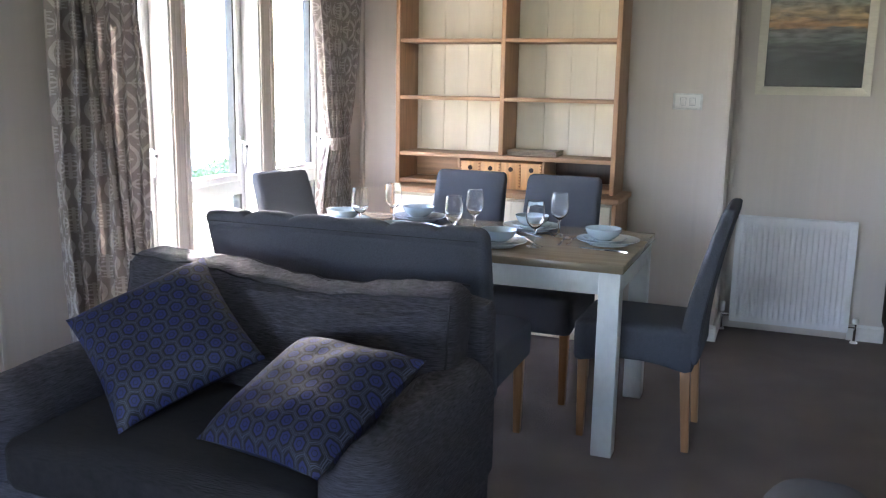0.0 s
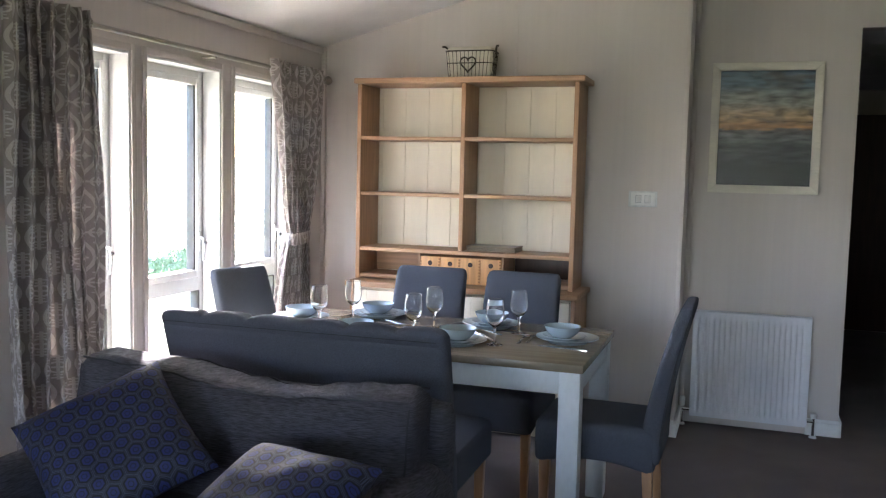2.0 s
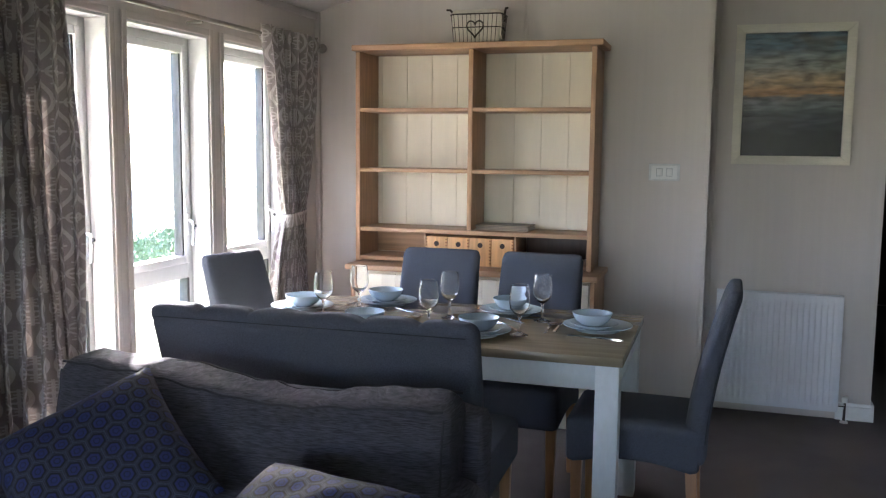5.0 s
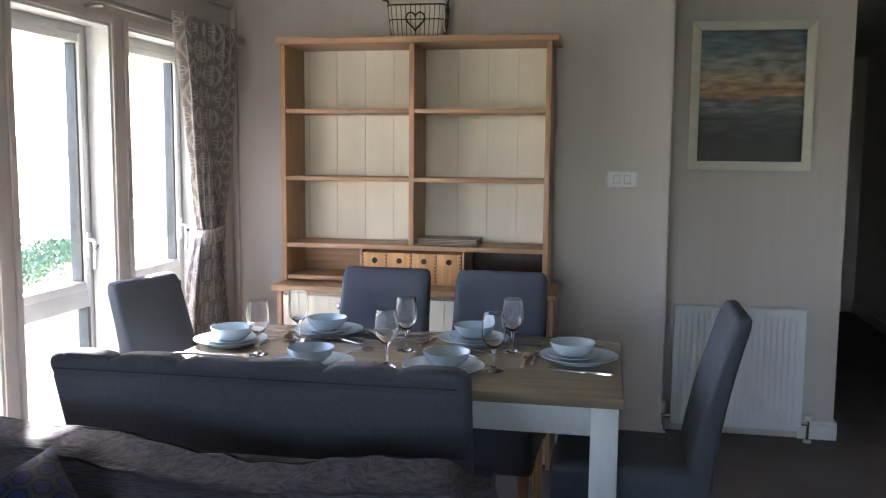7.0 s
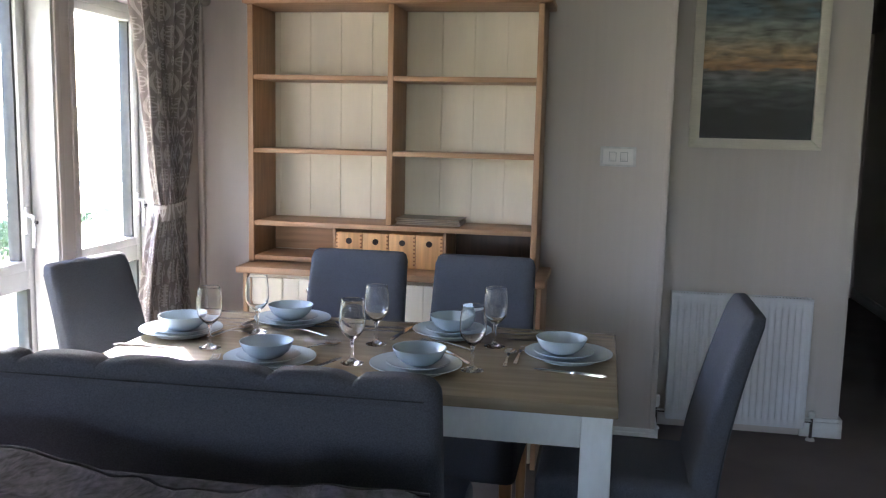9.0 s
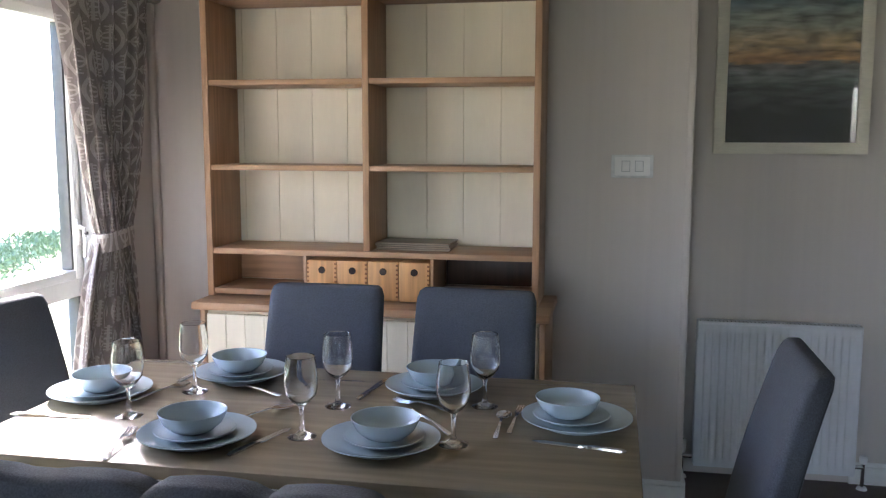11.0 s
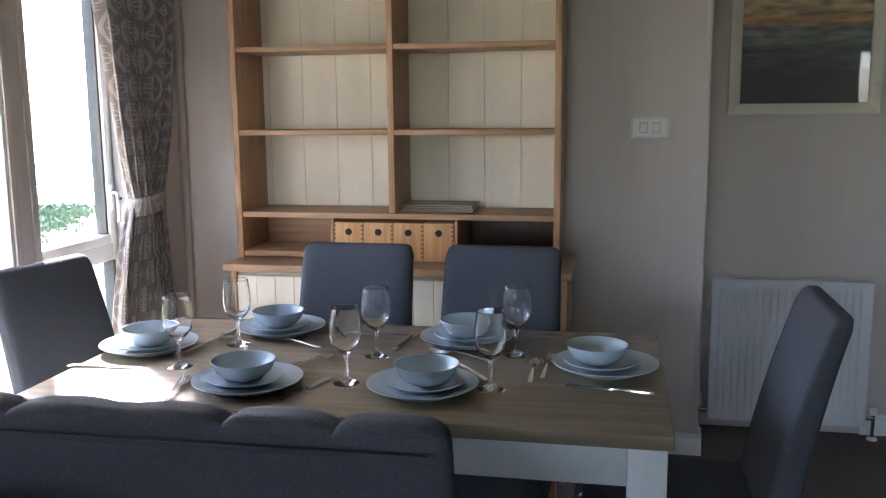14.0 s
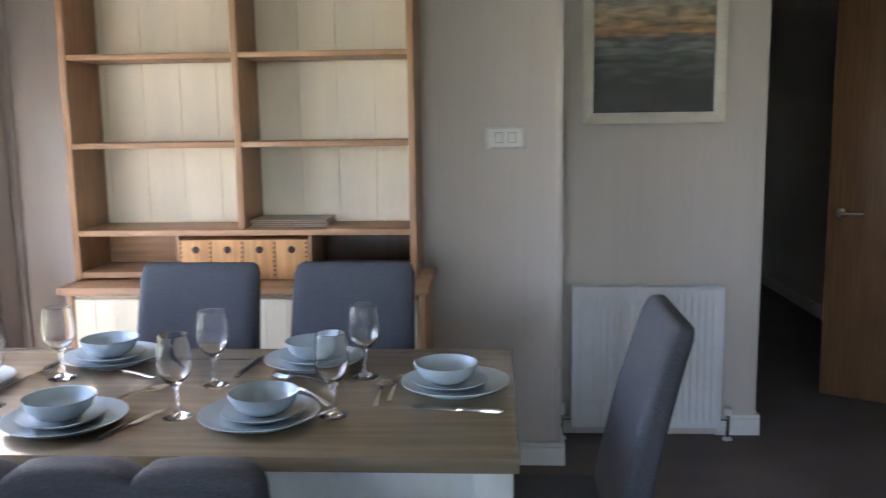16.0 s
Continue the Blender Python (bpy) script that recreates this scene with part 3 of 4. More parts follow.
            part("dovetail", box(a + w - 0.010, a + w - 0.002, yf - 0.0015, yf + 0.01, z, z + 0.007, 0), DOVETAIL, dw)
            if i == 0:
                part("dovetail", box(a + 0.002, a + 0.008, yf - 0.0015, yf + 0.01, z, z + 0.007, 0), DOVETAIL, dw)
    return t


dresser()

for i in range(4):
    z = 1.0135 + i * 0.0075
    mt = empty("placemat", label="flat brown placemat stacked on the dresser shelf", category="placemat", group="placemats on the shelf")
    b = box(-0.145, 0.145, -0.085, 0.085, 0.0015, 0.0068, 0.0015, 1)
    part("board", b, MAT_SLATE, mt)
    part("cork_backing", box(-0.142, 0.142, -0.082, 0.082, 0.0, 0.0014, 0), MAT_EDGE, mt)
    mt.matrix_basis = pose(-1.323 + 0.003 * math.sin(i * 2.1), 5.065, z, 0, 0, 1.5 * math.sin(i * 1.7))


def basket():
    t = empty("wire_basket", pose(-1.485, 5.06, 1.9925), "dark wire basket with heart and cream liner", "basket")
    W, D, H = 0.125, 0.07, 0.15
    flare = lambda z: 1 + 0.12 * z / H
    def rect(z, k=1.0):
        f = flare(z) * k
        out = []
        for cx, cy, a0 in ((1, 1, 0), (-1, 1, 90), (-1, -1, 180), (1, -1, 270)):
            for q in (0, 30, 60, 90):
                a = radians(a0 + q)
                out.append((cx * (W * f - 0.03) + 0.03 * math.cos(a), cy * (D * f - 0.03) + 0.03 * math.sin(a), z))
        return out
    b = tube(rect(0.005), 0.0035, 6, closed=True)
    tube(rect(H * 0.55), 0.003, 6, bm=b, closed=True)
    tube(rect(H), 0.004, 6, bm=b, closed=True)
    part("hoops", b, WIRE, t)
    b = bmesh.new()
    for i in range(11):
        x = -0.105 + i * 0.021
        for s in (1, -1):
            tube([(x, s * D, 0.005), (x * flare(H), s * D * flare(H), H)], 0.0018, 5, bm=b)
    for i in range(5):
        y = -0.045 + i * 0.0225
        for s in (1, -1):
            tube([(s * W, y, 0.005), (s * W * flare(H), y, H)], 0.0018, 5, bm=b)
    part("wires", b, WIRE, t)
    hp = []
    for i in range(28):
        a = 2 * math.pi * i / 28
        hp.append((0.0028 * 16 * math.sin(a) ** 3, -D * 1.09 - 0.003, 0.078 + 0.003 * (13 * math.cos(a) - 5 * math.cos(2 * a) - 2 * math.cos(3 * a) - math.cos(4 * a))))
    part("heart", tube(hp, 0.0045, 6, closed=True), WIRE, t, "wire heart on the basket front")
    for s in (1, -1):
        part("handle", tube([(s * 0.135, 0.02, 0.12), (s * 0.14, 0.0, 0.165), (s * 0.152, -0.03, 0.18), (s * 0.165, -0.045, 0.178)], 0.006, 6), WIRE, t)
    li = soft_box(0.245, 0.13, 0.172, 0.025, 6, lambda p, h: Vector((p.x * flare(p.z + 0.08), p.y * flare(p.z + 0.08), p.z + 0.090)))
    part("liner", li, LINER, t, "cream cotton liner")
    part("tie", tube([(0.128, -0.06, 0.15), (0.14, -0.072, 0.10), (0.136, -0.074, 0.05), (0.142, -0.07, 0.02)], 0.004, 5), LINER, t, "cream fabric tie")
    return t


basket()


# ---- radiator, picture, switch ----
def radiator():
    t = empty("radiator", label="white panel radiator on the alcove wall", category="radiator")
    x0, x1, yf, yb, z0, z1 = -0.222, 0.422, 5.475, 5.53, 0.062, 0.688
    n, per = 20, 12
    w = (x1 - x0 - 0.05) / n
    b = bmesh.new()
    xs = []
    for i in range(n * per + 1):
        x = x0 + 0.025 + i * w / per
        c = 0.5 - 0.5 * math.cos(2 * math.pi * i / per)
        xs.append((x, yf + 0.007 * max(0, min(1, 1.6 * c - 0.3))))
    xs = [(x0 + 0.004, yf)] + xs + [(x1 - 0.004, yf)]
    rows = [(z0, 0.0), (z0 + 0.03, 0.0), (z0 + 0.045, 1.0), (z1 - 0.055, 1.0), (z1 - 0.04, 0.0), (z1 - 0.012, 0.0)]
    vs = [[b.verts.new((x, yf + (y - yf) * k, z)) for x, y in xs] for z, k in rows]
    for r0, r1 in zip(vs, vs[1:]):
        for i in range(len(xs) - 1):
            b.faces.new((r0[i], r0[i + 1], r1[i + 1], r1[i]))
    part("front_panel", b, RAD, t, "fluted white front panel")
    part("core", box(x0 + 0.004, x1 - 0.004, yf + 0.012, yb, z0, z1 - 0.02, 0.003), RAD, t)
    for a in (x0, x1 - 0.004):
        part("side_panel", box(a, a + 0.004, yf - 0.003, yb, z0 + 0.01, z1 - 0.004, 0.001), RAD, t)
    g = box(x0, x1, yf - 0.003, yf + 0.004, z1 - 0.014, z1, 0.002)
    box(x0, x1, yb - 0.006, yb, z1 - 0.014, z1, 0.002, bm=g)
    for i in range(40):
        a = x0 + 0.01 + i * (x1 - x0 - 0.02) / 40
        box(a, a + 0.007, yf + 0.002, yb - 0.004, z1 - 0.008, z1 - 0.003, 0, bm=g)
    part("top_grille", g, RAD, t, "slotted white top grille")
    for s, x in ((-1, x0 - 0.042), (1, x1 + 0.036)):
        v = tube([(x, 5.50, 0.0), (x, 5.50, 0.13)], 0.0075, 10)
        tube([(x, 5.50, 0.095), (x0 if s < 0 else x1, 5.50, 0.095)], 0.009, 10, bm=v)
        vb = part("valve", v, CHROME, t, "chrome radiator valve and pipe")
        hd = lathe([(0, 0), (0.013, 0), (0.016, 0.01), (0.017, 0.05 if s < 0 else 0.025), (0.012, 0.058 if s < 0 else 0.032), (0, 0.06 if s < 0 else 0.034)], 16)
        part("valve_cap", hd, WHITE, vb, "white valve cap").matrix_basis = pose(x, 5.50, 0.112)
        part("pipe_collar", lathe([(0.008, 0), (0.022, 0), (0.018, 0.01), (0.008, 0.012)], 16), WHITE, vb).matrix_basis = pose(x, 5.50, 0.001)
    part("bracket", box(x0 + 0.1, x1 - 0.1, yb, YP - 0.001, 0.3, 0.36, 0.002), RAD, t)
    return t


radiator()

pic = empty("picture", pose(0.117, YP - 0.001, 1.748), "framed sunset seascape painting in a cream frame", "picture")
fw, fh, iw, ih = 0.298, 0.371, 0.252, 0.325
for nm, poly in (("a", [(-fw, -fh), (fw, -fh), (iw, -ih), (-iw, -ih)]), ("b", [(-fw, fh), (-iw, ih), (iw, ih), (fw, fh)]),
                 ("c", [(-fw, -fh), (-iw, -ih), (-iw, ih), (-fw, fh)]), ("d", [(fw, -fh), (fw, fh), (iw, ih), (iw, -ih)])):
    b = prism(poly, -0.028, 0.0, "y")
    bmesh.ops.bevel(b, geom=b.edges[:], offset=0.003, segments=2, affect="EDGES", profile=0.5)
    part("frame_side", b, FRAME, pic)
part("canvas", box(-iw - 0.002, iw + 0.002, -0.010, -0.001, -ih - 0.002, ih + 0.002, 0), PAINTING, pic, "sunset over a dark rolling sea")
gl = part("glazing", box(-iw, iw, -0.0165, -0.0145, -ih, ih, 0), glass_material("picture_glass", 0.0, 1.35), pic, "clear picture glass")
gl.visible_shadow = False

sw = empty("light_switch", pose(-0.511, YN - 0.0005, 1.333), "white double light switch on the wall", "switch")
part("surround", box(-0.079, 0.079, -0.004, 0, -0.044, 0.044, 0.002), mat("clear_surround", (0.70, 0.71, 0.70), 0.15), sw, "clear plastic surround")
part("plate", box(-0.066, 0.066, -0.010, -0.004, -0.036, 0.036, 0.003), UPVC, sw)
for x in (-0.024, 0.026):
    rb = box(-0.0125, 0.0125, -0.006, 0.0, -0.0175, 0.0175, 0.002)
    part("rocker", rb, WHITE, sw).matrix_basis = pose(x, -0.009, 0, 6, 0, 0)
    ou = bmesh.new()
    for q in ((-0.016, -0.0135, -0.021, 0.021), (0.0135, 0.016, -0.021, 0.021), (-0.0135, 0.0135, -0.021, -0.0185), (-0.0135, 0.0135, 0.0185, 0.021)):
        box(x + q[0], x + q[1], -0.0104, -0.009, q[2], q[3], 0, bm=ou)
    part("rocker_gap", ou, mat("grey_gap", (0.42, 0.43, 0.44), 0.6), sw)


# ---- curtains ----
def curtain(name, label, edges, folds, depth, z0, z1, tie=None):
    """Hanging cloth; edges(z) gives its two sides along the wall, folds are pleats across it."""
    b = bmesh.new()
    uv = b.loops.layers.uv.new("UVMap")
    nu, nv = folds * 14, 60
    grid = []
    for j in range(nv + 1):
        z = z0 + (z1 - z0) * j / nv
        y0, y1 = edges(z)
        row = []
        for i in range(nu + 1):
            s = i / nu
            squeeze = (y1 - y0) / 0.55
            ph = 2 * math.pi * folds * s + 0.35 * math.sin(2.2 * z + 5 * s)
            dp = depth * min(1.0, 0.35 + 0.65 * squeeze)
            x = -2.415 + dp * math.sin(ph) + 0.012 * math.sin(4.1 * z + 9 * s)
            y = y0 + (y1 - y0) * s + 0.010 * math.sin(2 * ph)
            row.append(b.verts.new((x, y, z)))
        grid.append(row)
    for j in range(nv):
        for i in range(nu):
            f = b.faces.new((grid[j][i], grid[j][i + 1], grid[j + 1][i + 1], grid[j + 1][i]))
            for lp, (a, c) in zip(f.loops, ((i, j), (i + 1, j), (i + 1, j + 1), (i, j + 1))):
                lp[uv].uv = (a / nu * folds * 0.135, c / nv * (z1 - z0))
    top = empty(name, label=label, category="curtain", group="curtains at the window")
    c = part("cloth", b, CURTAIN, top)
    sol = c.modifiers.new("thickness", "SOLIDIFY")
    sol.thickness = 0.003
    y0, y1 = edges(z1)
    for i in range(folds):
        y = y0 + (y1 - y0) * (i + 0.5) / folds
        ring = [(-2.42 + 0.027 * math.cos(a), y, 2.0 + 0.027 * math.sin(a)) for a in [2 * math.pi * k / 20 for k in range(20)]]
        part("eyelet", tube(ring, 0.006, 8, closed=True), BRONZE, top, "nickel eyelet ring")
    return top


def tied(z):
    if z > 1.08:
        k = min(1, (z - 1.08) / 0.9) ** 0.8
        return 4.645 + (4.41 - 4.645) * k, 4.825 + (5.05 - 4.825) * k
    k = min(1, (1.08 - z) / 0.55) ** 0.75
    return 4.645 + (4.43 - 4.645) * k, 4.825 + (4.93 - 4.825) * k


cu = curtain("curtain", "taupe ogee-patterned eyelet curtain gathered in a tieback", tied, 8, 0.036, 0.05, 2.045)
curtain("curtain", "taupe ogee-patterned eyelet curtain hanging straight", lambda z: (2.615 - 0.02 * math.sin(z), 3.045 + 0.03 * (2 - z)), 7, 0.040, 0.04, 2.045)
tb = bmesh.new()
uv = tb.loops.layers.uv.new("UVMap")
rings = []
for dz, grow in ((-0.036, -0.003), (-0.033, 0.004), (0.0, 0.006), (0.033, 0.004), (0.036, -0.003)):
    ring = []
    for k in range(40):
        a = 2 * math.pi * k / 40
        ring.append(tb.verts.new((-2.412 + (0.050 + grow) * math.cos(a), 4.733 + (0.104 + grow + 0.003 * math.sin(5 * a)) * math.sin(a), 1.068 + dz + 0.014 * math.sin(a))))
    rings.append(ring)
for j in range(4):
    for k in range(40):
        f = tb.faces.new((rings[j][k], rings[j][(k + 1) % 40], rings[j + 1][(k + 1) % 40], rings[j + 1][k]))
        for lp, (p, q) in zip(f.loops, ((k, j), (k + 1, j), (k + 1, j + 1), (k, j + 1))):
            lp[uv].uv = (p * 0.013, q * 0.018)
part("tieback", tb, CURTAIN, cu, "matching fabric tieback band")

rod = empty("curtain_rod", label="brushed nickel curtain rod with ball finials", category="curtain rod")
part("pole", tube([(-2.42, 2.60, 2.0), (-2.42, 5.07, 2.0)], 0.011, 12), BRONZE, rod)
for y, s in ((2.60, -1), (5.07, 1)):
    f = lathe([(0, 0), (0.012, 0), (0.014, 0.01), (0.024, 0.025), (0.028, 0.04), (0.024, 0.055), (0, 0.064)], 20)
    part("finial", f, BRONZE, rod).matrix_basis = pose(-2.42, y, 2.0, -90 * s, 0, 0)
for y in (2.585, 3.90, 5.10):
    part("bracket", tube([(-2.499, y, 1.985), (-2.45, y, 1.985), (-2.42, y, 1.985)], 0.007, 8), BRONZE, rod)


# ---- table and seats ----
tbl = empty("dining_table", label="dining table with oak top and pale painted base", category="table")
tx0, tx1, ty0, ty1 = -2.005, -0.506, 3.362, 4.180
part("tabletop", box(tx0, tx1, ty0, ty1, 0.728, 0.76, 0.004), TOP_OAK, tbl)
for a in (ty0 + 0.015, ty1 - 0.039):
    part("apron", box(tx0 + 0.0925, tx1 - 0.0925, a + 0.004, a + 0.024, 0.64, 0.727, 0.002), TABLE_WHITE, tbl)
for a in (tx0 + 0.019, tx1 - 0.043):
    part("apron", box(a, a + 0.022, ty0 + 0.095, ty1 - 0.095, 0.64, 0.727, 0.002), TABLE_WHITE, tbl)
for x in (tx0 + 0.012, tx1 - 0.092):
    for y in (ty0 + 0.012, ty1 - 0.092):
        part("leg", box(x, x + 0.08, y, y + 0.08, 0.0, 0.727, 0.004), TABLE_WHITE, tbl)


def leg(parent, x, y, top, dx, dy, w=0.040, foot=0.028):
    b = bmesh.new()
    bmesh.ops.create_cube(b, size=1)
    for v in b.verts:
        k = w if v.co.z > 0 else foot
        off = (0, 0) if v.co.z > 0 else (dx, dy)
        v.co = Vector((x + v.co.x * k + off[0], y + v.co.y * k + off[1], top if v.co.z > 0 else 0.0))
    bmesh.ops.bevel(b, geom=b.edges[:], offset=0.003, segments=2, affect="EDGES", profile=0.5)
    return part("leg", b, LEG_OAK, parent, "tapered oak leg")


def dining_chair():
    """A fully upholstered chair facing local +y; the back curves away at the top."""
    t = empty("dining_chair", label="grey upholstered high-back dining chair with oak legs", category="chair", group="chairs round the table")
    def back(p, h):
        z = p.z + 0.665
        k = max(0, (z - 0.42) / 0.55)
        taper = 1 - 0.06 * k
        thick = 1 - 0.35 * k
        return Vector((p.x * taper, -0.205 + p.y * thick - 0.115 * k ** 1.5 + 0, z + 0.0))
    b = soft_box(0.395, 0.085, 0.62, 0.030, 14, back)
    bk = part("backrest", b, GREY, t)
    for s in (1, -1):
        pts = []
        for i in range(12):
            k = i / 11
            z = 0.44 + 0.50 * k
            kk = max(0, (z - 0.42) / 0.55)
            pts.append((s * (0.190 * (1 - 0.06 * kk)), -0.205 - 0.040 * (1 - 0.35 * kk) - 0.115 * kk ** 1.5 + 0.006, z))
        part("seam", tube(pts, 0.0025, 5), PIPING, bk, "dark stitched seam")
    def seat(p, h):
        dome = 0.012 * (1 - (p.x / 0.205) ** 2) * (1 - (p.y / 0.235) ** 2) * max(0, p.z / h.z)
        arch = 0.03 * max(0, 1 - (p.y / 0.2) ** 2) * max(0, -p.z / h.z)
        return Vector((p.x, p.y + 0.01, p.z + 0.408 + dome + arch))
    part("seat", soft_box(0.41, 0.47, 0.175, 0.028, 12, seat), GREY, t)
    for s in (1, -1):
        leg(t, s * 0.172, 0.205, 0.35, 0, 0.0)
        leg(t, s * 0.172, -0.195, 0.35, 0, -0.02)
    return t


ch = dining_chair()
ch.matrix_basis = pose(-0.474, 3.735, 0, 0, 0, 89.5)
copy_thing(ch, pose(-1.468, 4.085, 0, 0, 0, 180))
copy_thing(ch, pose(-0.997, 4.085, 0, 0, 0, 178))
copy_thing(ch, pose(-1.985, 3.86, 0, 0, 0, -99))


def bench():
    t = empty("dining_bench", pose(-1.418, 3.05, 0, 0, 0, 0.8), "grey upholstered dining bench with button-tufted back", "bench")
    W = 1.075
    def back(p, h):
        z = p.z + 0.617
        k = max(0, (z - 0.3) / 0.66)
        tuck = 0
        for i in range(1, 6):
            d = p.x - (-W / 2 + i * W / 6)
            tuck += math.exp(-(d / 0.010) ** 2)
        edge = max(0, (p.z - h.z + 0.06) / 0.06)
        front = max(0.0, p.y / h.y)
        pillow = 0.011 * abs(math.sin(math.pi * (p.x + W / 2) / (W / 6))) ** 0.5
        z += edge * (pillow - 0.006 - 0.012 * tuck)
        groove = math.exp(-((p.z - h.z + 0.055) / 0.006) ** 2) * 0.004 if p.y < 0 else 0
        y = -0.02 + p.y - 0.17 * k ** 1.2 + front * 0.02 * (pillow / 0.011) + groove
        return Vector((p.x * (1 + 0.015 * k), y, z))
    b = soft_box(W, 0.085, 0.65, 0.034, 56, back)
    bk = part("backrest", b, BENCH, t, "button-tufted grey backrest")
    pts = [(-W / 2 + 0.02 + i * (W - 0.04) / 20, -0.2235, 0.905) for i in range(21)]
    part("seam", tube(pts, 0.0016, 5), PIPING, bk, "dark stitched seam")
    part("seat", soft_box(W, 0.50, 0.16, 0.03, 12, lambda p, h: Vector((p.x, p.y + 0.23, p.z + 0.40 + (0.012 * (1 - (2 * p.x / W) ** 2) if p.z > 0 else 0)))), BENCH, t)
    for x in (-W / 2 + 0.04, W / 2 - 0.04):
        leg(t, x, 0.43, 0.34, 0, 0.0)
        leg(t, x, 0.0, 0.34, 0, -0.06)
    return t


bench()


# ---- sofa and cushions ----
def wrinkle(p, amp, f):
    return amp * noise.noise((p.x * f, p.y * f + 3, p.z * f * 1.4))


def sofa():
    t = empty("sofa", pose(-1.405, 2.215, 0, 0, 0, 0), "dark slate ribbed-fabric two-seat sofa with scroll arms", "sofa")
    part("base", soft_box(1.24, 0.80, 0.28, 0.02, 8, lambda p, h: Vector((p.x, p.y, p.z + 0.19))), SOFA, t)
    part("back_frame", soft_box(1.26, 0.14, 0.70, 0.05, 10, lambda p, h: Vector((p.x, p.y + 0.39 + 0.07 * (p.z + 0.35), p.z + 0.42))), SOFA, t)
    def seat(p, h):
        d = 0.03 * (1 - (p.x / h.x) ** 2) * (1 - (p.y / h.y) ** 2) if p.z > 0 else 0
        return Vector((p.x, p.y - 0.06, p.z + 0.385 + d + wrinkle(p, 0.008, 5)))
    part("seat_cushion", soft_box(0.95, 0.72, 0.17, 0.05, 16, seat), SOFA_SEAT_SHADED, t)
    def cush(p, h):
        d = 0.05 * (1 - (p.x / h.x) ** 2) * (1 - (p.z / h.z) ** 2) * (1 if p.y < 0 else 0.3)
        top = max(0, p.z / h.z)
        sag = -0.040 * math.exp(-((p.x - 0.10) / 0.26) ** 2) * top + (0.0035 * math.sin(p.x * 52) + 0.003 * math.sin(p.x * 23 + 1)) * top ** 4 * max(0, 1 - (p.x / h.x) ** 4) - 0.012 * top * p.x / h.x
        w = wrinkle(p, 0.015, 5) + wrinkle(p, 0.009, 14)
        z = p.z + 0.615 + sag
        return Vector((p.x, p.y + 0.28 + 0.20 * (z - 0.615) - d + w, z + 0.5 * w))
    bc = part("back_cushion", soft_box(1.165, 0.20, 0.44, 0.050, 44, cush), SOFA, t)
    for dy in (-0.085, 0.085):
        pts = []
        for i in range(40):
            k = i / 39
            x, z = (-0.565 + 1.13 * k), 0.206
            p = cush(Vector((x, dy, z)), Vector((0.58, 0.1, 0.22)))
            pts.append(p + Vector((0, 0, 0.004)))
        part("piping", tube(pts, 0.0035, 6), PIPING, bc)
    for s in (1, -1):
        pts = [cush(Vector((s * 0.567, -0.085, -0.19 + 0.38 * i / 15)), Vector((0.58, 0.1, 0.22))) for i in range(16)]
        part("piping", tube(pts, 0.0035, 6), PIPING, bc)
    for s in (1, -1):
        def arm(p, h, s=s):
            y = p.y
            k = max(0.0, min(1.0, (y + 0.36) / 0.75))
            return Vector((p.x * (1.0 if p.z > -0.05 else 0.8) + s * 0.565, y - 0.005, p.z + 0.30 + 0.055 * k ** 1.5 * (p.z + 0.3) + wrinkle(p, 0.006, 8)))
        part("arm", soft_box(0.23, 0.82, 0.58, 0.11, 14, arm), SOFA, t, "rolled scroll arm")
    for x in (-0.55, 0.55):
        for y in (-0.33, 0.36):
            part("foot", lathe([(0, 0), (0.02, 0), (0.028, 0.06), (0, 0.06)], 16), LEG_OAK, t).matrix_basis = pose(x, y, 0)
    return t


sofa()


def scatter_cushion(m, size, label):
    """A square knife-edge cushion standing in its local x-z plane."""
    t = empty("scatter_cushion", m, label, "cushion", "scatter cushions")
    b = bmesh.new()
    uv = b.loops.layers.uv.new("UVMap")
    n = 24
    H = size / 2
    for side in (1, -1):
        g = []
        for j in range(n + 1):
            row = []
            for i in range(n + 1):
                a, c = i / n * 2 - 1, j / n * 2 - 1
                pinch = 1 - 0.07 * (1 - a * a) * (c * c) - 0.0
                pinch2 = 1 - 0.07 * (1 - c * c) * (a * a)
                x, z = a * H * pinch2, c * H * pinch
                th = 0.072 * ((1 - a ** 4) * (1 - c ** 4)) ** 0.6
                w = 0.010 * noise.noise((a * 2.6, c * 2.6, side)) * (1 - a ** 4) * (1 - c ** 4)
                row.append(b.verts.new((x, side * (th + w), z)))
            g.append(row)
        for j in range(n):
            for i in range(n):
                f = b.faces.new((g[j][i], g[j][i + 1], g[j + 1][i + 1], g[j + 1][i]))
                for lp, (p, q) in zip(f.loops, ((i, j), (i + 1, j), (i + 1, j + 1), (i, j + 1))):
                    lp[uv].uv = (p / n * size, q / n * size)
    bmesh.ops.remove_doubles(b, verts=b.verts, dist=0.0004)
    part("cover", b, HEXCLOTH, t)
    return t


def upright(at, along, up):
    x = Vector(along).normalized()
    z = (Vector(up) - x * x.dot(Vector(up))).normalized()
    y = z.cross(x)
    return Matrix(((x.x, y.x, z.x, at[0]), (x.y, y.y, z.y, at[1]), (x.z, y.z, z.z, at[2]), (0, 0, 0, 1)))


scatter_cushion(upright((-1.595, 2.140, 0.680), (0.622, 0.691, 0.369), (-0.747, 0.381, 0.545)), 0.43, "navy hexagon-patterned scatter cushion propped on its corner")
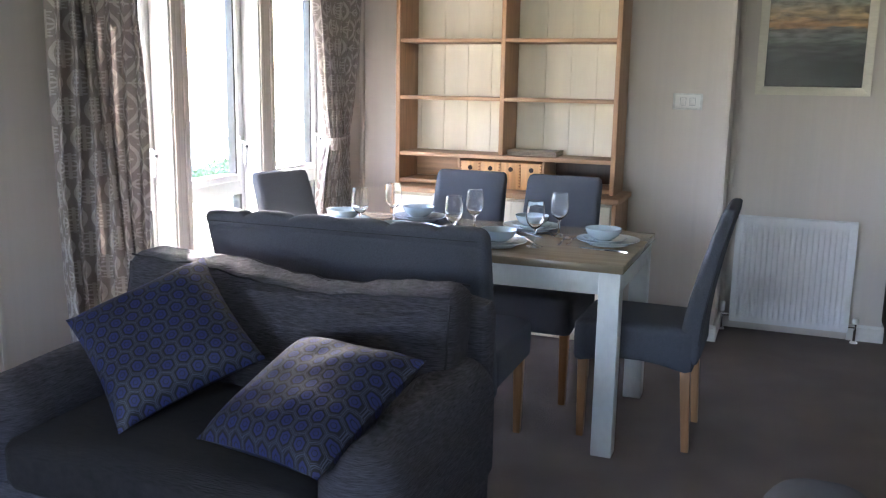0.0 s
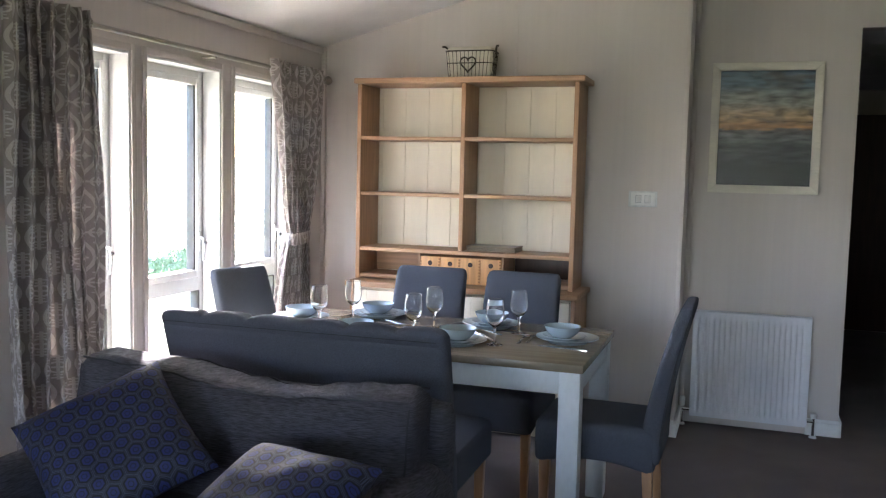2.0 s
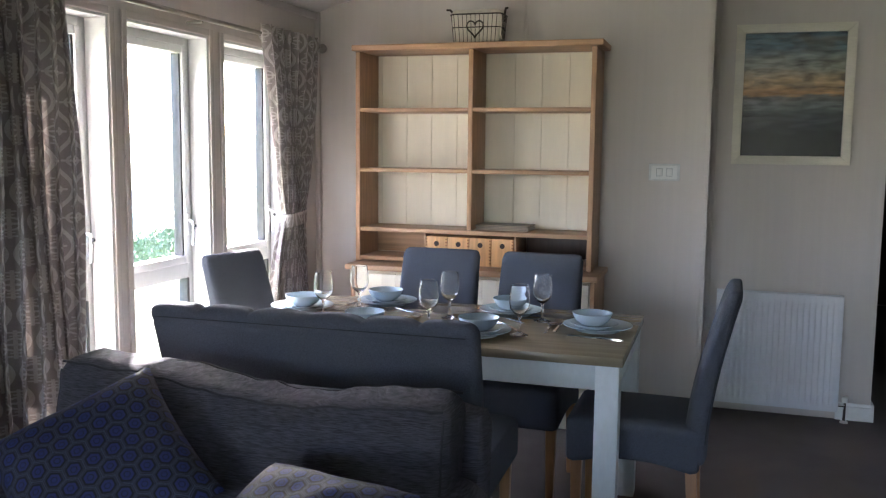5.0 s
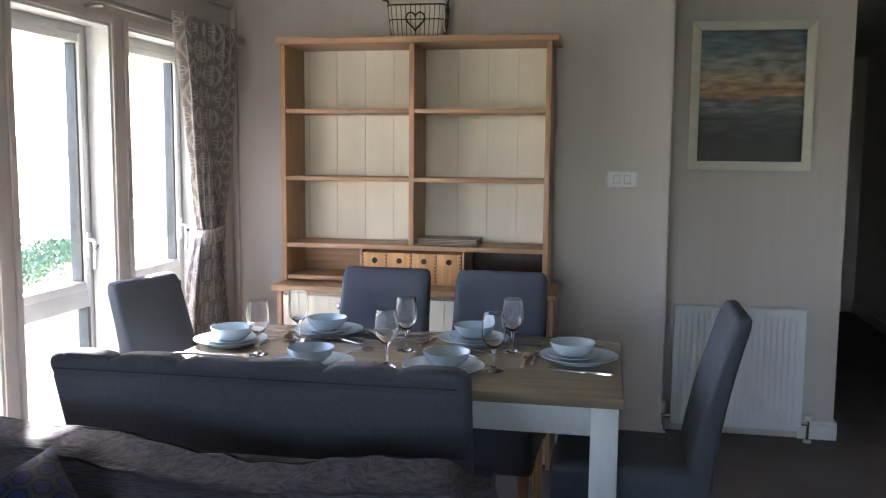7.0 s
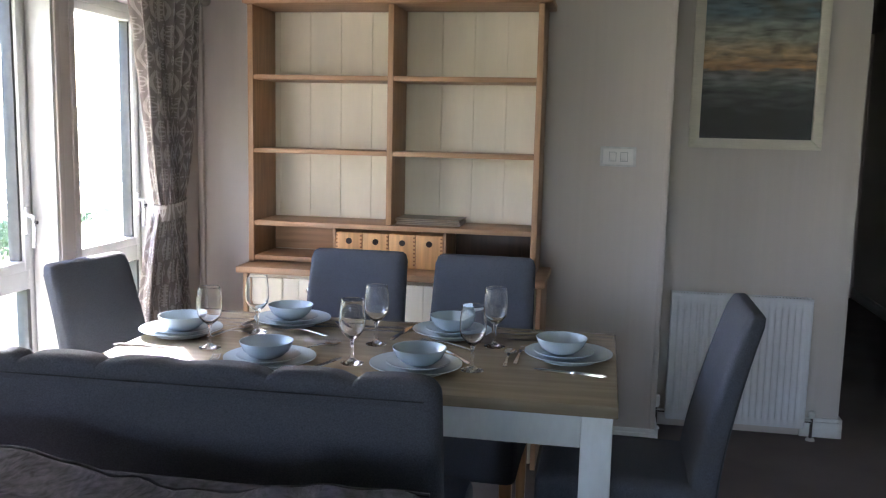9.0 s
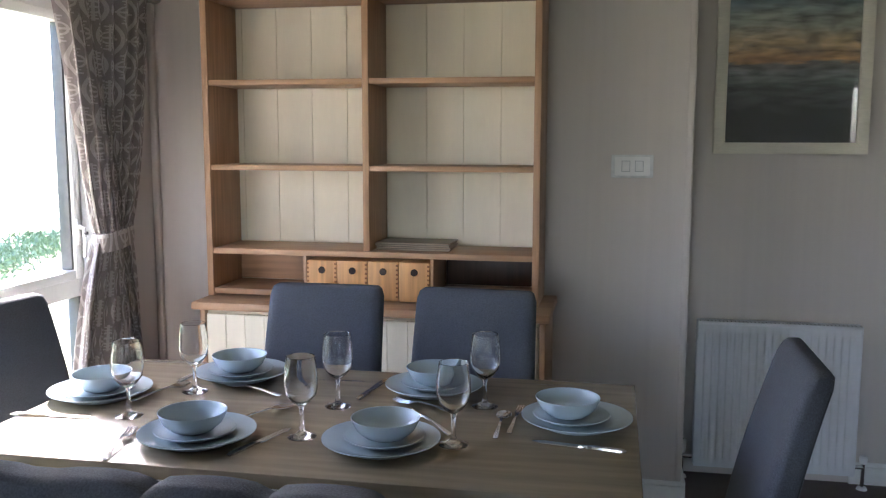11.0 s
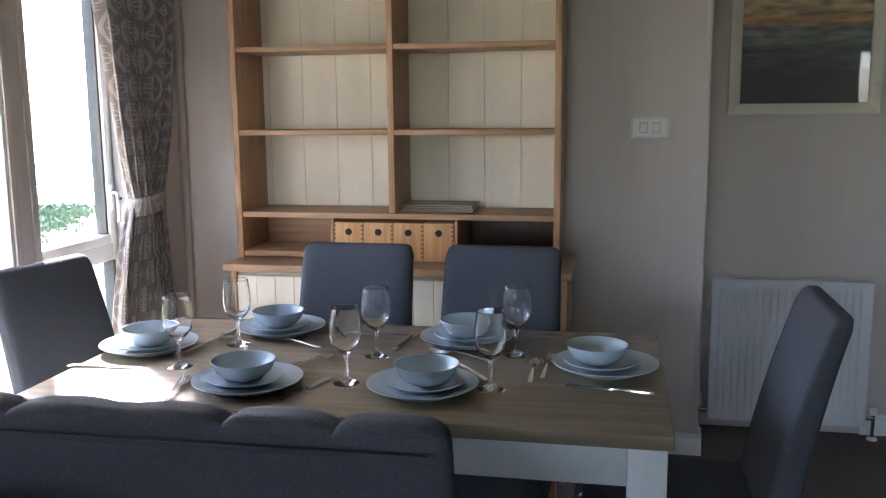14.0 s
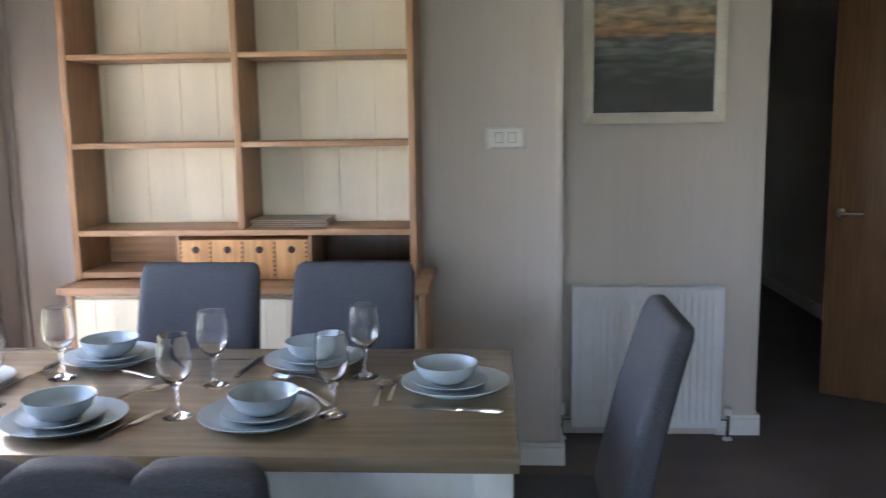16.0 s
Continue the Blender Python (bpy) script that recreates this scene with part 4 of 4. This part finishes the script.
scatter_cushion(upright((-1.039, 2.006, 0.628), (0.959, -0.280, 0.044), (0.237, 0.879, 0.414)), 0.43, "navy hexagon-patterned scatter cushion slumped against the arm")

st = empty("footstool", pose(0.17, 2.30, 0), "grey upholstered round-topped footstool on the carpet", "footstool")
part("top", soft_box(0.30, 0.40, 0.32, 0.12, 10, lambda p, h: Vector((p.x, p.y, p.z + 0.305))), GREY, st)
for x in (-0.1, 0.1):
    for y in (-0.15, 0.15):
        leg(st, x, y, 0.19, 0, 0)

sd = empty("side_table", pose(-2.27, 2.42, 0), "low dark wooden side table beside the sofa", "side table")
part("tabletop", box(-0.17, 0.17, -0.25, 0.25, 0.37, 0.40, 0.006), DARK_WOOD, sd)
for x in (-0.14, 0.14):
    for y in (-0.22, 0.22):
        part("leg", box(x - 0.02, x + 0.02, y - 0.02, y + 0.02, 0, 0.37, 0.003), DARK_WOOD, sd)


# ---- tableware ----
TZ = 0.7605
plate = link("dinner_plate", lathe([(0, 0.004), (0.075, 0.004), (0.078, 0), (0.084, 0), (0.09, 0.006), (0.128, 0.019), (0.132, 0.0215), (0.1315, 0.0235), (0.127, 0.0225), (0.092, 0.010), (0.082, 0.0085), (0, 0.0085)], 48), CHINA)
tagged(plate, "pale blue-grey china dinner plate on the dining table", "plate", "dinner plates")
side = link("side_plate", lathe([(0, 0.003), (0.05, 0.003), (0.053, 0), (0.058, 0), (0.064, 0.005), (0.088, 0.013), (0.0915, 0.0155), (0.091, 0.017), (0.087, 0.0165), (0.064, 0.008), (0, 0.0075)], 48), CHINA)
tagged(side, "pale blue-grey china side plate on a dinner plate", "plate", "side plates")
bowl = link("bowl", lathe([(r * 0.96, z * 0.84) for r, z in [(0, 0.003), (0.030, 0.003), (0.032, 0), (0.036, 0), (0.050, 0.008), (0.068, 0.026), (0.0765, 0.045), (0.0805, 0.0565), (0.0795, 0.058), (0.077, 0.0565), (0.074, 0.047), (0.065, 0.030), (0.045, 0.0125), (0.025, 0.008), (0, 0.0075)]], 48), CHINA)
tagged(bowl, "pale blue-grey china bowl on a side plate", "bowl", "bowls")
wine = link("wine_glass", lathe([(0, 0.0), (0.033, 0.0), (0.0335, 0.0015), (0.02, 0.005), (0.008, 0.012), (0.0048, 0.025), (0.0045, 0.06), (0.0075, 0.072), (0.022, 0.083), (0.0345, 0.100), (0.0385, 0.122),
                                 (0.0375, 0.15), (0.0330, 0.187), (0.0325, 0.1882), (0.0318, 0.187), (0.0362, 0.15), (0.0372, 0.122), (0.0333, 0.1015), (0.021, 0.086), (0.006, 0.0775), (0, 0.0765)], 40), GLASS)
tagged(wine, "clear stemmed wine glass on the dining table", "wine glass", "wine glasses")
PLACES = [(-1.895, 3.795, 0.008, -0.004), (-1.488, 3.53, -0.012, 0.004), (-1.068, 3.567, 0.008, 0.008), (-0.65, 3.805, -0.022, 0.004), (-1.04, 4.012, 0.0, 0.01), (-1.605, 4.04, -0.008, 0.004)]
for i, (x, y, ox, oy) in enumerate(PLACES):
    a, b, c = pose(x, y, TZ, 0, 0, 31 * i), pose(x + ox * 0.6, y + oy, TZ + 0.009, 0, 0, 17 * i), pose(x + ox, y + oy, TZ + 0.017, 0, 0, 53 * i)
    if i == 0:
        plate.matrix_basis, side.matrix_basis, bowl.matrix_basis = a, b, c
    else:
        copy_thing(plate, a), copy_thing(side, b), copy_thing(bowl, c)
for i, (x, y) in enumerate([(-0.913, 3.607), (-0.885, 3.90), (-1.262, 3.592), (-1.252, 3.829), (-1.668, 3.878), (-1.729, 3.652)]):
    if i == 0:
        wine.matrix_basis = pose(x, y, TZ)
    else:
        copy_thing(wine, pose(x, y, TZ, 0, 0, 40 * i))


def strip(stations, m=None):
    """A thin metal blank along local y: stations of y, half-width, height of the middle, thickness, dish."""
    b = bmesh.new()
    rows = []
    for y, w, z, th, dish in stations:
        rows.append([b.verts.new((k * w, y, z - dish * (1 - k * k))) for k in (-1, -0.5, 0, 0.5, 1)] + [b.verts.new((k * w * 0.9, y, z + th - dish * (1 - k * k))) for k in (1, 0.5, 0, -0.5, -1)])
    for r0, r1 in zip(rows, rows[1:]):
        for k in range(10):
            b.faces.new((r0[k], r0[(k + 1) % 10], r1[(k + 1) % 10], r1[k]))
    b.faces.new(rows[0]), b.faces.new(rows[-1])
    return b


def knife():
    return strip([(0, 0.004, 0.001, 0.003, 0), (0.01, 0.0075, 0.001, 0.005, 0), (0.08, 0.006, 0.001, 0.005, 0), (0.095, 0.005, 0.001, 0.004, 0), (0.11, 0.0085, 0.001, 0.002, 0), (0.19, 0.0095, 0.001, 0.0015, 0), (0.21, 0.003, 0.001, 0.001, 0)])


def spoon():
    return strip([(0, 0.006, 0.003, 0.002, 0), (0.02, 0.0065, 0.004, 0.002, 0), (0.08, 0.003, 0.010, 0.0025, 0), (0.12, 0.0035, 0.012, 0.002, 0), (0.132, 0.012, 0.011, 0.0012, 0.003), (0.15, 0.0195, 0.010, 0.001, 0.007), (0.17, 0.0195, 0.010, 0.001, 0.008), (0.185, 0.013, 0.010, 0.001, 0.004), (0.192, 0.004, 0.009, 0.001, 0)])


def fork():
    b = strip([(0, 0.006, 0.001, 0.002, 0), (0.02, 0.0065, 0.003, 0.002, 0), (0.08, 0.003, 0.010, 0.0025, 0), (0.12, 0.004, 0.012, 0.002, 0), (0.135, 0.0115, 0.008, 0.0015, 0), (0.15, 0.0125, 0.005, 0.0015, 0)])
    for k in range(4):
        x = -0.0102 + k * 0.0068
        tube([(x, 0.148, 0.006), (x, 0.17, 0.004), (x, 0.195, 0.009)], 0.0017, 6, bm=b)
    return b


CUTLERY = [("knife", -2.02, 3.605, -1.79, 3.622), ("fork", -1.618, 3.365, -1.672, 3.60), ("spoon", -1.47, 3.64, -1.402, 3.735), ("knife", -1.372, 3.438, -1.315, 3.62),
           ("spoon", -1.425, 3.88, -1.625, 3.945), ("knife", -1.217, 3.885, -1.196, 4.09), ("spoon", -0.826, 3.655, -0.826, 3.86), ("fork", -0.80, 3.70, -0.79, 3.88),
           ("knife", -0.535, 3.628, -0.72, 3.66), ("fork", -0.94, 3.82, -1.13, 3.90), ("spoon", -1.785, 3.755, -1.73, 3.885), ("knife", -1.755, 3.95, -1.745, 4.06),
           ("fork", -0.93, 3.665, -0.99, 3.73), ("knife", -1.36, 3.93, -1.44, 4.06)]
first = {}
for kind, xa, ya, xb, yb in CUTLERY:
    ang = math.degrees(math.atan2(yb - ya, xb - xa)) - 90
    m = pose(xa, ya, TZ, 0, 0, ang)
    if kind in first:
        copy_thing(first[kind], m)
    else:
        ob = link(kind, {"knife": knife, "spoon": spoon, "fork": fork}[kind](), STEEL)
        ob.matrix_basis = m
        first[kind] = tagged(ob, "polished steel table %s lying on the table" % kind, kind, "cutlery on the table")
